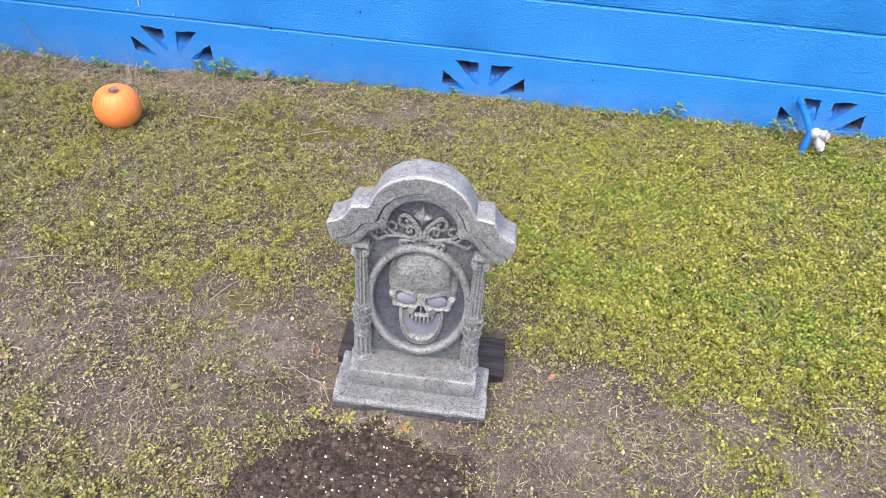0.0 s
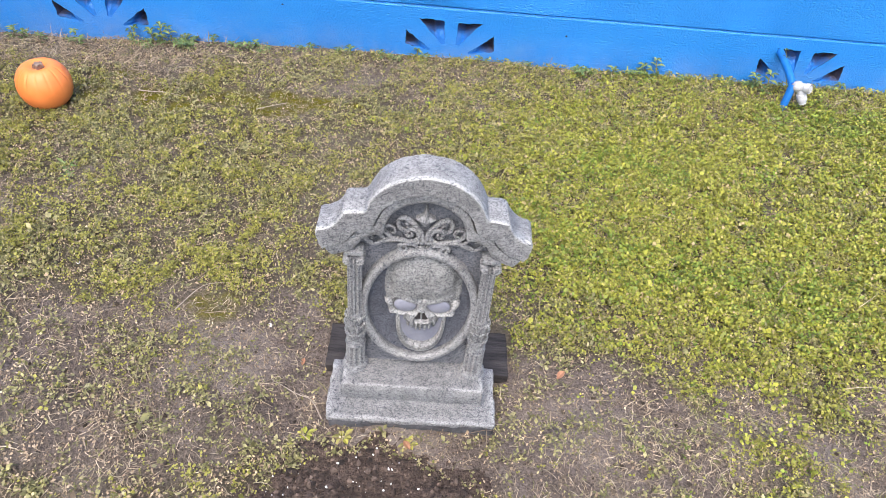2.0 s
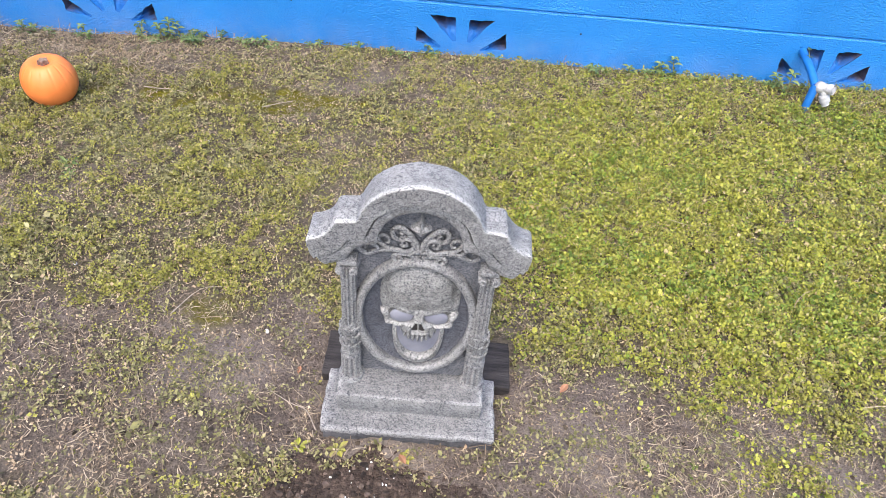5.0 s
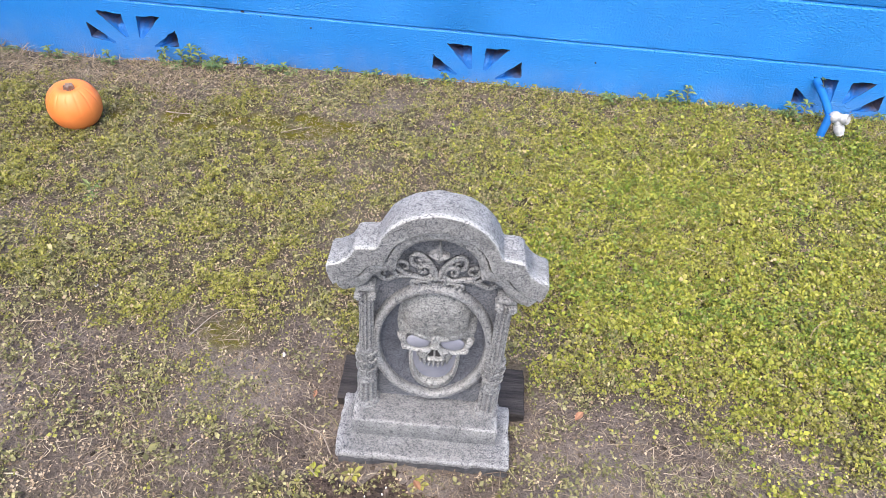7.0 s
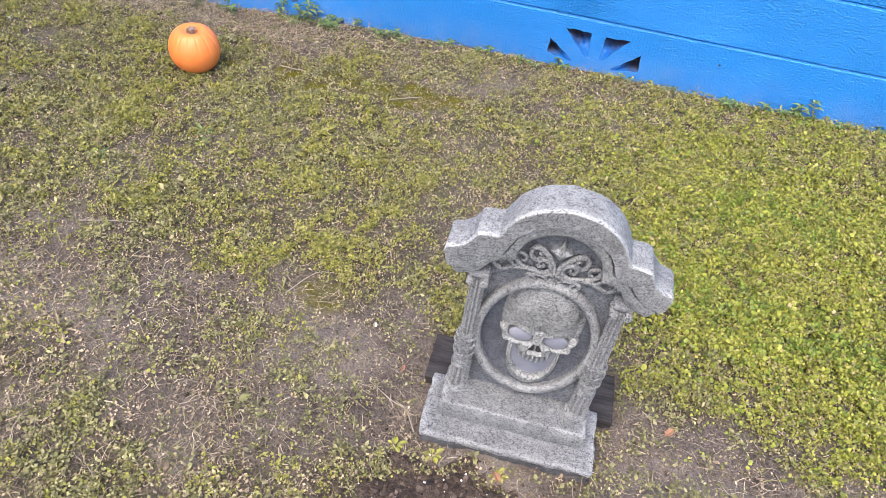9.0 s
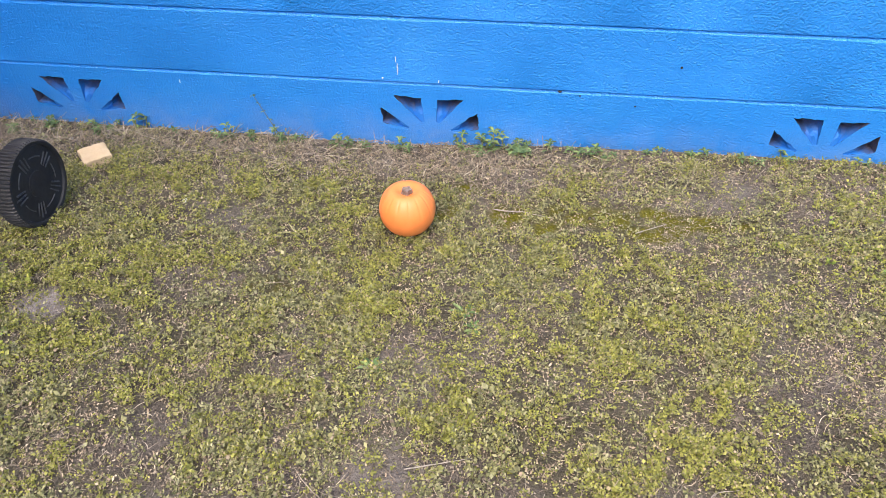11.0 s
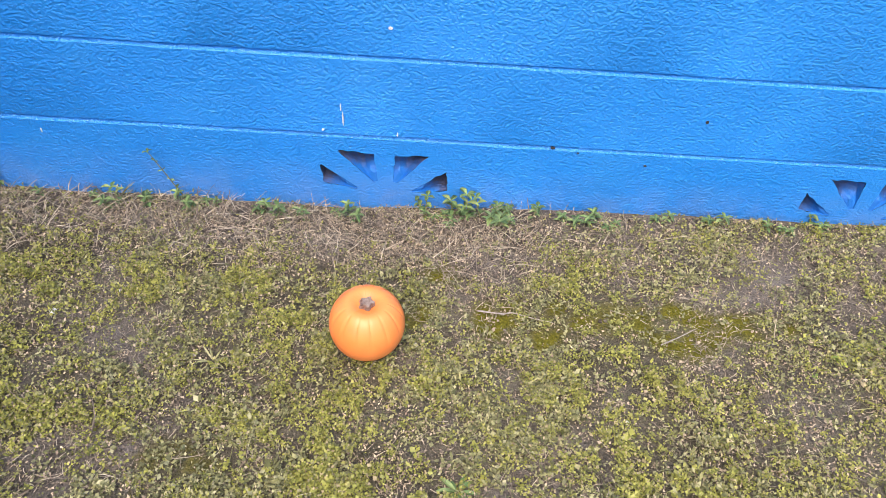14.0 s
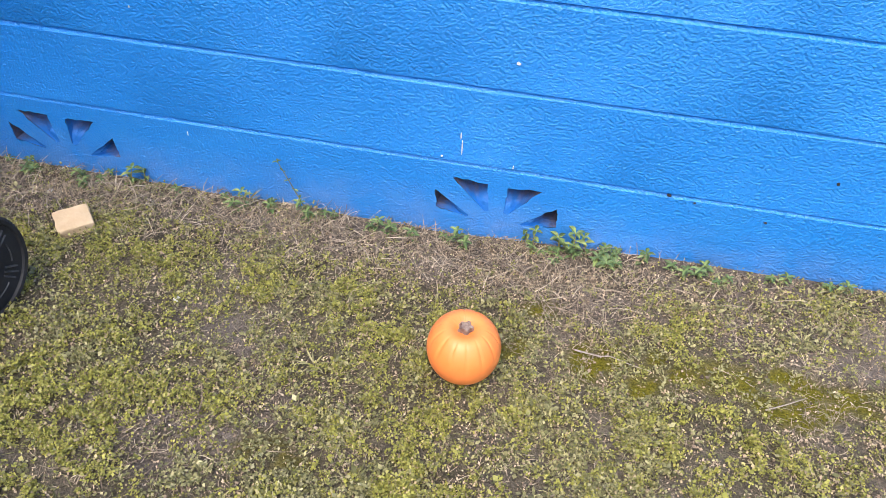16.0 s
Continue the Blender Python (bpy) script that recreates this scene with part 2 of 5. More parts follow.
SKIN = plain("orange_pumpkin_skin", (0.74, 0.20, 0.045), (0.82, 0.245, 0.065), 12, 0.44, 0.10, 0.001, 140)
STALK = plain("dry_brown_stalk", (0.07, 0.035, 0.025), (0.32, 0.24, 0.19), 90, 0.8, 0.6, 0.002, 200)
RUBBER = plain("black_moulded_plastic", (0.009, 0.009, 0.011), (0.034, 0.032, 0.032), 14, 0.6, 0.3, 0.001, 160, 0.35)
SCUFFED = plain("scuffed_black_plastic", (0.012, 0.012, 0.014), (0.09, 0.09, 0.095), 38, 0.55, 0.3, 0.001, 160)
BLACKWOOD = plain("black_weathered_wood", (0.008, 0.007, 0.008), (0.06, 0.052, 0.05), 14, 0.8, 0.7, 0.003, 60, 0.3, (1, 7, 7))
BLOCK = plain("pale_tan_foam", (0.46, 0.33, 0.19), (0.56, 0.42, 0.265), 20, 0.85, 0.4, 0.002, 120)
PIPE = plain("blue_painted_pipe", (0.006, 0.12, 0.42), (0.012, 0.16, 0.5), 20, 0.45, 0.2, 0.001)
PVC = plain("weathered_white_plastic", (0.24, 0.24, 0.25), (0.48, 0.48, 0.49), 60, 0.45, 0.2, 0.001)
WHITE = plain("white_plastic", (0.36, 0.36, 0.37), (0.56, 0.56, 0.57), 60, 0.4, 0.2, 0.001)
# Near-black that paints the shade in the wall cavity and nose hollow.
HOLE = plain("hollow_shade_dark", (0.02, 0.018, 0.018), (0.05, 0.045, 0.045), 20, 0.9, 0.3)
POTTING = plain("dark_potting_soil", (0.032, 0.023, 0.020), (0.145, 0.108, 0.09), 110, 0.95, 1.0, 0.008, 330, 0.15)
CRUMB = leafy("soil_crumb", [(0.0, (0.045, 0.033, 0.024)), (0.5, (0.11, 0.085, 0.062)), (1.0, (0.24, 0.195, 0.15))], 0.95)
POT_CRUMB = leafy("potting_crumb", [(0.0, (0.022, 0.016, 0.014)), (0.6, (0.075, 0.054, 0.045)), (1.0, (0.18, 0.135, 0.11))], 0.95)
PERLITE = plain("white_perlite", (0.65, 0.65, 0.63), (0.82, 0.82, 0.8), 60, 0.8, 0.2)
PEBBLE = plain("pale_pebble", (0.45, 0.43, 0.4), (0.68, 0.67, 0.66), 50, 0.8, 0.3)
CLOVER = leafy("yellow_green_clover", [(0.0, (0.14, 0.137, 0.026)), (0.35, (0.215, 0.21, 0.038)), (0.75, (0.275, 0.265, 0.052)), (0.9, (0.31, 0.285, 0.08)), (0.94, (0.29, 0.23, 0.12)), (1.0, (0.36, 0.285, 0.16))])
LUSH = leafy("fresh_green_clover", [(0.0, (0.165, 0.185, 0.024)), (0.45, (0.245, 0.258, 0.032)), (0.85, (0.315, 0.308, 0.048)), (0.93, (0.345, 0.318, 0.08)), (0.95, (0.32, 0.255, 0.12)), (1.0, (0.39, 0.31, 0.175))])
DEEP = leafy("deep_green_clover", [(0.0, (0.085, 0.13, 0.014)), (0.5, (0.150, 0.205, 0.024)), (1.0, (0.235, 0.275, 0.04))])
OLIVE = leafy("dull_olive_leaf", [(0.0, (0.10, 0.096, 0.038)), (0.5, (0.195, 0.184, 0.072)), (0.85, (0.29, 0.268, 0.12)), (1.0, (0.36, 0.325, 0.175))])
DEAD = leafy("dry_tan_leaf", [(0.0, (0.15, 0.108, 0.075)), (0.5, (0.305, 0.228, 0.152)), (1.0, (0.47, 0.375, 0.26))], 0.7)
STRAW = leafy("dry_straw", [(0.0, (0.13, 0.094, 0.070)), (0.5, (0.255, 0.20, 0.142)), (0.85, (0.36, 0.295, 0.215)), (1.0, (0.44, 0.375, 0.285))], 0.7)
TWIG = plain("pale_dry_twig", (0.20, 0.165, 0.13), (0.36, 0.31, 0.26), 90, 0.8, 0.4, 0.001)
WEED = leafy("green_weed_leaf", [(0.0, (0.05, 0.088, 0.030)), (0.6, (0.11, 0.172, 0.055)), (1.0, (0.22, 0.28, 0.09))])
RUST = plain("rust_brown_dead_leaf", (0.22, 0.10, 0.055), (0.35, 0.18, 0.105), 60, 0.7, 0.3)
SOIL = soil()


# ---- ground ----
def axis(fine0, fine1, step, far):
    a = list(np.arange(fine0, fine1 + step / 2, step))
    lo, hi, k = [fine0], [fine1], step
    while hi[-1] < far:
        k *= 1.5
        lo.append(lo[-1] - k)
        hi.append(hi[-1] + k)
    return np.array(lo[:0:-1] + a + hi[1:])


def sand_map(x, y):
    s = 0.85 * spot(x, y, -1.86, -0.88, 0.075, 0.065) + 0.75 * spot(x, y, -1.12, -1.41, 0.10, 0.06)
    s = s + 0.22 * spot(x, y, 0.37, -1.52, 0.16, 0.10) + 0.3 * spot(x, y, -0.32, -1.38, 0.12, 0.1) + 0.3 * spot(x, y, -0.95, -1.45, 0.2, 0.12)
    return np.clip(s + 0.35 * ease(0.55, 0.75, lumps(x * 5, y * 5, 31)), 0, 1)


def moss_map(x, y):
    m = 1.1 * spot(x, y, -0.75, -0.372, 0.15, 0.085) + 1.1 * spot(x, y, -0.415, -0.385, 0.11, 0.09) + 0.9 * spot(x, y, -0.25, -0.362, 0.10, 0.055) + 0.8 * spot(x, y, -0.985, -0.365, 0.055, 0.05)
    m = m + 0.7 * spot(x, y, -0.92, -0.24, 0.06, 0.04) + 0.6 * spot(x, y, -0.56, -0.36, 0.1, 0.06) + 0.5 * spot(x, y, -1.35, -0.75, 0.1, 0.07) + 0.6 * spot(x, y, -0.37, -1.25, 0.07, 0.05)
    return np.clip(0.95 * m * (0.4 + 1.1 * ease(0.33, 0.55, lumps(x * 24, y * 24, 33))), 0, 1)


def bare_map(x, y):
    """How bare the soil is, 0 to 1."""
    b = 0.9 * spot(x, y, 0.04, -1.47, 0.34, 0.17) + 0.8 * spot(x, y, -0.42, -1.44, 0.42, 0.26) + 1.0 * spot(x, y, 0.38, -1.51, 0.27, 0.2)
    b = b + 0.7 * spot(x, y, -0.95, -1.35, 0.35, 0.2) + 0.85 * spot(x, y, -1.86, -0.88, 0.09, 0.075) + 0.7 * spot(x, y, -1.12, -1.41, 0.13, 0.08)
    b = b + 0.5 * spot(x, y, -1.54, -0.78, 0.14, 0.09) + 0.5 * spot(x, y, -1.20, -0.96, 0.15, 0.1) + 0.4 * spot(x, y, -0.8, -0.21, 0.12, 0.07)
    b = b + 0.95 * ease(-1.15, -1.45, y) * ease(0.05, 0.35, x) * (0.25 + 0.75 * ease(0.36, 0.58, lumps(x * 7, y * 7, 44)))
    b = b + 1.0 * moss_map(x, y) + 1.0 * ease(0.8, 0.6, np.hypot((x + 0.02) / 0.3, (y + 1.88) / 0.36))
    b = b + 0.55 * ease(0.57, 0.72, lumps(x * 4.2, y * 4.2, 41)) * (1 - ease(0.0, 0.5, x))
    return np.clip(b, 0, 1)


def dry_map(x, y):
    """How withered the cover is: dry towards the wall and in patches."""
    d = 0.95 * ease(-0.33, -0.08, y + 0.14 * (lumps(x * 5, y * 5, 3) - 0.5)) * (1 - 0.5 * ease(-0.75, -0.25, x))
    d = d + 0.5 * ease(0.5, 0.66, lumps(x * 3.4, y * 3.4, 21)) * (1 - 0.8 * ease(0.0, 0.5, x))
    return np.clip(d + 0.12, 0, 1)


def ground():
    xs = axis(-3.0, 2.2, 0.02, 420)
    ys = axis(-2.9, 0.1, 0.02, 420)
    X, Y = np.meshgrid(xs, ys)
    Z = ground_height(X, Y)
    co = np.stack([X, Y, Z], -1).reshape(-1, 3)
    w = len(xs)
    i = (np.arange(len(ys) - 1)[:, None] * w + np.arange(w - 1)[None]).ravel()
    faces = np.stack([i, i + 1, i + w + 1, i + w], -1)
    me = bpy.data.meshes.new("ground")
    me.from_pydata(co.tolist(), [], faces.tolist())
    x, y = co[:, 0], co[:, 1]
    far = ease(2.5, 4.0, np.hypot(x + 0.4, y + 0.8))
    for name, values in (("sand", sand_map(x, y) * (1 - far)), ("moss", moss_map(x, y)),
                         ("turf", np.clip(0.6 * (1 - bare_map(x, y)) * (1 - 0.6 * dry_map(x, y)) + far, 0, 1))):
        me.attributes.new(name, "FLOAT", "POINT").data.foreach_set("value", values.astype(np.float32))
    me.materials.append(SOIL)
    me.shade_smooth()
    tagged(new("ground", me), "uneven sandy soil yard with sparse moss and clover", "ground", kind="structure")


ground()


# ---- blue block wall ----
WALL_LEFT, WALL_RIGHT, JOINT, COURSE, THICK = -7.0, 6.0, 0.190, 0.2032, 0.19
VENT_XS = (-3.4, -2.23, -1.07, 0.107, 1.335, 2.56)
wall = tagged(new("wall_north"), "bright blue painted concrete block wall with vent holes", "wall", kind="structure")
rng = random.Random(4)


def course_strip(x0, x1, z0, z1, name="block_course"):
    """One course of blocks with a soft groove under its upper edge."""
    bm = bmesh.new()
    n = max(2, int((x1 - x0) / 0.05))
    profile = [(0.0, z0), (-0.0, z0 + 0.003), (-0.0015, z1 - 0.012), (0.008, z1 - 0.003), (0.014, z1)]
    rows = []
    push = rng.uniform(-0.001, 0.001) if z0 > 0 else 0.0
    for i in range(n + 1):
        x = x0 + (x1 - x0) * i / n
        row = []
        for k, (y, z) in enumerate(profile):
            wob = 0.0016 * (float(lumps(x * 9, z * 30 + k, 2)) - 0.5) * 2
            inner = 0 < i < n
            row.append(bm.verts.new((x, y + push + (wob if inner else 0), z + (wob * 1.2 if k in (2, 3) and inner else 0))))
        row.append(bm.verts.new((x, THICK, z1)))
        row.append(bm.verts.new((x, THICK, z0)))
        rows.append(row)
    for a, b in zip(rows, rows[1:]):
        m = len(a)
        for k in range(m):
            bm.faces.new((a[k], b[k], b[(k + 1) % m], a[(k + 1) % m]))
    bm.faces.new(rows[0])
    bm.faces.new(rows[-1])
    return part(name, bm, BLUE, wall)


HOLES = (((-0.152, 0.097), (-0.149, 0.043), (-0.068, 0.026), (-0.066, 0.032)),
         ((-0.110, 0.140), (-0.025, 0.137), (-0.016, 0.055), (-0.027, 0.052)),
         ((0.025, 0.134), (0.105, 0.138), (0.032, 0.052), (0.020, 0.055)),
         ((0.149, 0.095), (0.153, 0.037), (0.068, 0.024), (0.066, 0.030)))
VENT_LOW, VENT_HALF = -0.06, 0.2


def vent_block(cx, seed):
    """A pierced block with four ray-shaped openings and rubbed ribs between."""
    r = random.Random(seed)
    bm = bmesh.new()
    z1 = JOINT
    outer = [(-VENT_HALF, VENT_LOW), (VENT_HALF, VENT_LOW), (VENT_HALF, z1 - 0.012), (-VENT_HALF, z1 - 0.012)]
    edges, rings = [], []

    def loop(points, y):
        vs = [bm.verts.new((cx + x, y, z)) for x, z in points]
        return vs, [bm.edges.new((vs[i], vs[(i + 1) % len(vs)])) for i in range(len(vs))]
    fine = []
    for i in range(4):
        (xa, za), (xb, zb) = outer[i], outer[(i + 1) % 4]
        fine += [(xa + (xb - xa) * k / 8, za + (zb - za) * k / 8) for k in range(8)]
    rim, e = loop(fine, 0.0)
    edges += e
    for hole in HOLES:
        pts = []
        for i, (xa, za) in enumerate(hole):
            xb, zb = hole[(i + 1) % len(hole)]
            for k in range(7):
                j = (0.0026 if k else 0.001) * min(1.0, max(0.08, (math.hypot(xa + (xb - xa) * k / 7, za + (zb - za) * k / 7) - 0.07) / 0.06))
                pts.append((xa + (xb - xa) * k / 7 + r.uniform(-j, j), za + (zb - za) * k / 7 + r.uniform(-j, j)))
        vs, e = loop(pts, 0.0)
        edges += e
        rings.append(vs)
    bmesh.ops.triangle_fill(bm, edges=edges, use_beauty=True)
    top = [v for v in rim if v.co.z > z1 - 0.0125]
    top.sort(key=lambda v: v.co.x)
    lip = [bm.verts.new((v.co.x, 0.012, z1)) for v in top]
    for a, b, c, d in zip(top, top[1:], lip[1:], lip):
        bm.faces.new((a, b, c, d))
    front = mesh_from("vent_block", bm, BLUE, False)
    if sum(p.normal.y * p.area for p in front.polygons) > 0:
        front.flip_normals()
    ob = new("vent_block", front)
    ob.parent = wall
    tagged(ob, "pierced blue vent block with four ray-shaped openings")
    # the sloping inner sides of each opening; their shade is painted, darker with depth
    bm = bmesh.new()
    reach = bm.verts.layers.float.new("depth_shade")
    for hole in HOLES:
        mx, mz = sum(p[0] for p in hole) / len(hole), sum(p[1] for p in hole) / len(hole)
        far = max(math.hypot(x, z - 0.01) for x, z in hole)
        near = min(math.hypot(x, z - 0.01) for x, z in hole)
        front, back, deep, depths = [], [], [], []
        for i, (xa, za) in enumerate(hole):
            xb, zb = hole[(i + 1) % len(hole)]
            for k in range(6):
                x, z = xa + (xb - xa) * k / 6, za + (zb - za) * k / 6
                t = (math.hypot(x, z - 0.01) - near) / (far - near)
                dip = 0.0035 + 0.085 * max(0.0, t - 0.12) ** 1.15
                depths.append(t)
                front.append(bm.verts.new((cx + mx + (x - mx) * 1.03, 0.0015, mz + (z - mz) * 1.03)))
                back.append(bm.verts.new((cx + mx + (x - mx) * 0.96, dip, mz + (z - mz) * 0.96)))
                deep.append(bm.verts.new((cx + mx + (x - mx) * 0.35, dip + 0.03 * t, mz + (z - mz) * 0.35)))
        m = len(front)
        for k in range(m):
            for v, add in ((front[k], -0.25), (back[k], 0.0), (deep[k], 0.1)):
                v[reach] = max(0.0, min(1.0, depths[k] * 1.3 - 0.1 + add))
        for k in range(m):
            j = (k + 1) % m
            bm.faces.new((front[k], front[j], back[j], back[k]))
            bm.faces.new((back[k], back[j], deep[j], deep[k]))
        bm.faces.new(deep)
    part("opening_reveal", bm, VENT, ob, "worn bluish sides of the openings, shade painted in with depth")


for k in range(12):
    z0 = JOINT + k * COURSE
    course_strip(WALL_LEFT, WALL_RIGHT, z0, z0 + COURSE)
edge = WALL_LEFT
for i, cx in enumerate(VENT_XS):
    course_strip(edge, cx - VENT_HALF, -0.06, JOINT)
    vent_block(cx, 20 + i)
    edge = cx + VENT_HALF
course_strip(edge, WALL_RIGHT, -0.06, JOINT)
# Added backing; its near-black colour stands in for the cavity's shade.
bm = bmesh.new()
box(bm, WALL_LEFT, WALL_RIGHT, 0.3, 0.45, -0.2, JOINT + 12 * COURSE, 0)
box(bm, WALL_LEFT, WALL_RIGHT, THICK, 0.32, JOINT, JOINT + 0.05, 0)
part("cavity_backing", bm, HOLE, wall, "near-black backing that paints the wall cavity's shade")


# unseen wall, added to block sky light from the yard's left side
wall_west = tagged(new("wall_west"), "unseen blue block wall added to shade the yard's left side", "wall", kind="structure")
bm = bmesh.new()
box(bm, -3.12, -2.92, -2.6, -0.005, -0.1, 3.3, 0.005)
part("wall_face", bm, BLUE, wall_west)


# ---- tombstone ----
TX, TZ = 0.05, 0.075
tomb = thing("tombstone", TX, -1.42, TZ, "grey weathered stone-look foam tombstone with a carved skull", "tombstone")


def at_tomb(x, y, z):
    """From half-width, world y and world z to the tombstone's own axes."""
    return (x, y + 1.42, z - TZ)


def tomb_box(name, half, y0, y1, z0, z1, bevel, label="", material=None, rough=0.0015):
    bm = bmesh.new()
    box(bm, -half, half, y0 + 1.42, y1 + 1.42, z0 - TZ, z1 - TZ, bevel, 3)
    bmesh.ops.subdivide_edges(bm, edges=[e for e in bm.edges if e.calc_length() > 0.06], cuts=24, use_grid_fill=True)
    rub = bm.verts.layers.float.new("rub")
    for v in bm.verts:
        if v.co.z > z1 - TZ - 0.006 and (v.co.y < y0 + 1.42 + 0.006 or abs(v.co.x) > half - 0.006):
            v[rub] = 0.05 + 0.4 * float(lump(v.co.x * 70, v.co.y * 70, 9))
        v.co += rough * noise.noise_vector(v.co * 45) + 0.4 * rough * noise.noise_vector(v.co * 150)
    return part(name, bm, material or STONE, tomb, label)


tomb_box("base", 0.157, -1.519, -1.388, 0.090, 0.104, 0.004, rough=0.0028)
# Ragged foot, coloured near-black to paint the shaded gap below the base.
tomb_box("foot", 0.155, -1.5165, -1.392, 0.050, 0.0915, 0.004, "ragged near-black strip for the shade under the base", FOOT, 0.008)
tomb_box("plinth", 0.131, -1.476, -1.396, 0.100, 0.148, 0.0035)


def slab():
    """The upright slab: an outline with a sunk oval."""
    bm = bmesh.new()
    cz, rx, rz = 0.308, 0.092, 0.134
    n = 72
    floor = bmesh.new()
    rings, low = [], []
    for y, s in ((-1.4145, 1.0), (-1.4125, 0.965), (-1.409, 0.93), (-1.407, 0.7), (-1.4065, 0.3)):
        low.append([floor.verts.new(at_tomb(rx * s * math.cos(a), y, cz + rz * s * math.sin(a))) for a in (2 * math.pi * k / n for k in range(n))])
    for a, b in zip(low, low[1:]):
        for k in range(n):
            floor.faces.new((a[k], a[(k + 1) % n], b[(k + 1) % n], b[k]))
    floor.faces.new(low[-1])
    part("oval_recess", floor, STONE_DARK, tomb, "sunk oval floor with dark blue-grey wash and painted-in shade")
    for y, s in ((-1.4145, 1.0), (-1.4000, 1.0)):
        rings.append([bm.verts.new(at_tomb(rx * s * math.cos(a), y, cz + rz * s * math.sin(a))) for a in (2 * math.pi * k / n for k in range(n))])
    for a, b in zip(rings, rings[1:]):
        for k in range(n):
            bm.faces.new((a[k], a[(k + 1) % n], b[(k + 1) % n], b[k]))
    half = 0.116
    outline = [(-half, 0.145), (half, 0.145), (half, 0.47), (0.1, 0.5), (0.08, 0.54), (0.05, 0.57), (0, 0.585), (-0.05, 0.57), (-0.08, 0.54), (-0.1, 0.5), (-half, 0.47)]
    front = [bm.verts.new(at_tomb(x, -1.4145, z)) for x, z in outline]
    edges = [bm.edges.new((front[i], front[(i + 1) % len(front)])) for i in range(len(front))]
    edges += [e for e in bm.edges if e.verts[0] in rings[0] and e.verts[1] in rings[0]]
    bmesh.ops.triangle_fill(bm, edges=edges, use_beauty=True)
    back = [bm.verts.new(at_tomb(x, -1.398, z)) for x, z in outline]
    for i in range(len(front)):
        j = (i + 1) % len(front)
        bm.faces.new((front[i], front[j], back[j], back[i]))
    bm.faces.new(back)
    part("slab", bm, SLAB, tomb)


slab()

OUTER = [(0.162, 0.480), (0.164, 0.505), (0.150, 0.511), (0.137, 0.520), (0.127, 0.534), (0.121, 0.545), (0.096, 0.548), (0.089, 0.554), (0.082, 0.570), (0.070, 0.588), (0.051, 0.604), (0.027, 0.615), (0.0, 0.619)]
MIDDLE = [(0.156, 0.464), (0.150, 0.469), (0.138, 0.474), (0.124, 0.482), (0.112, 0.494), (0.104, 0.506), (0.086, 0.513), (0.078, 0.519), (0.073, 0.534), (0.063, 0.553), (0.046, 0.569), (0.025, 0.580), (0.0, 0.584)]
INNER = [(0.140, 0.442), (0.130, 0.446), (0.118, 0.452), (0.108, 0.460), (0.101, 0.471), (0.096, 0.482), (0.080, 0.490), (0.065, 0.493), (0.062, 0.508), (0.055, 0.529), (0.041, 0.546), (0.022, 0.557), (0.0, 0.562)]
# section of the hood: between which lines, how far, depth, how rubbed and highlighted
SECTION = [(0, 0.06, -1.392, 0.0), (0, 0.0, -1.398, 0.25), (0, -0.02, -1.422, 0.1), (0, -0.03, -1.445, 0.3), (0, -0.025, -1.4495, 0.95), (0, 0.03, -1.4525, 0.95), (0, 0.12, -1.452, 0.1), (0, 0.55, -1.4495, 0.0),
           (0, 0.90, -1.4500, 0.15), (0, 0.97, -1.4490, 0.35), (1, 0.0, -1.4400, 0.0), (1, 0.10, -1.4365, 0.0), (1, 0.18, -1.4415, 0.35), (1, 0.45, -1.4425, 0.1), (1, 0.80, -1.4410, 0.15), (1, 0.94, -1.4385, 0.6), (1, 1.0, -1.435, 0.3), (1, 1.03, -1.405, 0.0)]


def rub_layer(me, values):
    me.attributes.new("rub", "FLOAT", "POINT").data.foreach_set("value", np.asarray(values, np.float32))


def cornice():
    """The broken-arch hood: a moulded section swept over the top."""
    def full(half):
        right = smooth_line([(x, 0, z) for x, z in half], 7)
        return [Vector((-p.x, 0, p.z)) for p in right] + right[-2::-1]
    o, m, i = full(OUTER), full(MIDDLE), full(INNER)
    bm = bmesh.new()
    rub = bm.verts.layers.float.new("rub")
    rows = []
    for a, b, c in zip(o, m, i):
        section = []
        for band, f, y, worn in SECTION:
            v = (a.lerp(b, f), b.lerp(c, f))[band]
            q = bm.verts.new(at_tomb(v.x, y, v.z))
            q[rub] = 0.75 * worn * (0.45 + 0.75 * float(lump(v.x * 60, v.z * 60 + y * 300, 3)))
            section.append(q)
        rows.append(section)
    for a, b in zip(rows, rows[1:]):
        for k in range(len(a) - 1):
            bm.faces.new((a[k], b[k], b[k + 1], a[k + 1]))
    for end in (rows[0], rows[-1]):
        bm.faces.new(end)
        for q in end:
            q[rub] = max(q[rub], 0.3)
    for a, b in zip(rows, rows[1:]):
        bm.faces.new((a[0], a[-1], b[-1], b[0]))
    for v in bm.verts:
        v.co += 0.0013 * noise.noise_vector(v.co * 60) + 0.0006 * noise.noise_vector(v.co * 190)
    part("cornice", bm, STONE_EDGE, tomb, "moulded arch-shaped hood with rubbed edges and painted edge highlights")
    # hairline cracks cut in the hood
    for line in (((-0.052, 0.598), (-0.057, 0.588), (-0.066, 0.583)), ((0.040, 0.572), (0.037, 0.562), (0.041, 0.556), (0.040, 0.549))):
        bm = bmesh.new()
        tube(bm, smooth_line([at_tomb(x, -1.4505 if x < 0 else -1.4405, z) for x, z in line], 4), 0.0009, 5)
        part("crack", bm, FOOT, tomb, "dark hairline crack")


cornice()


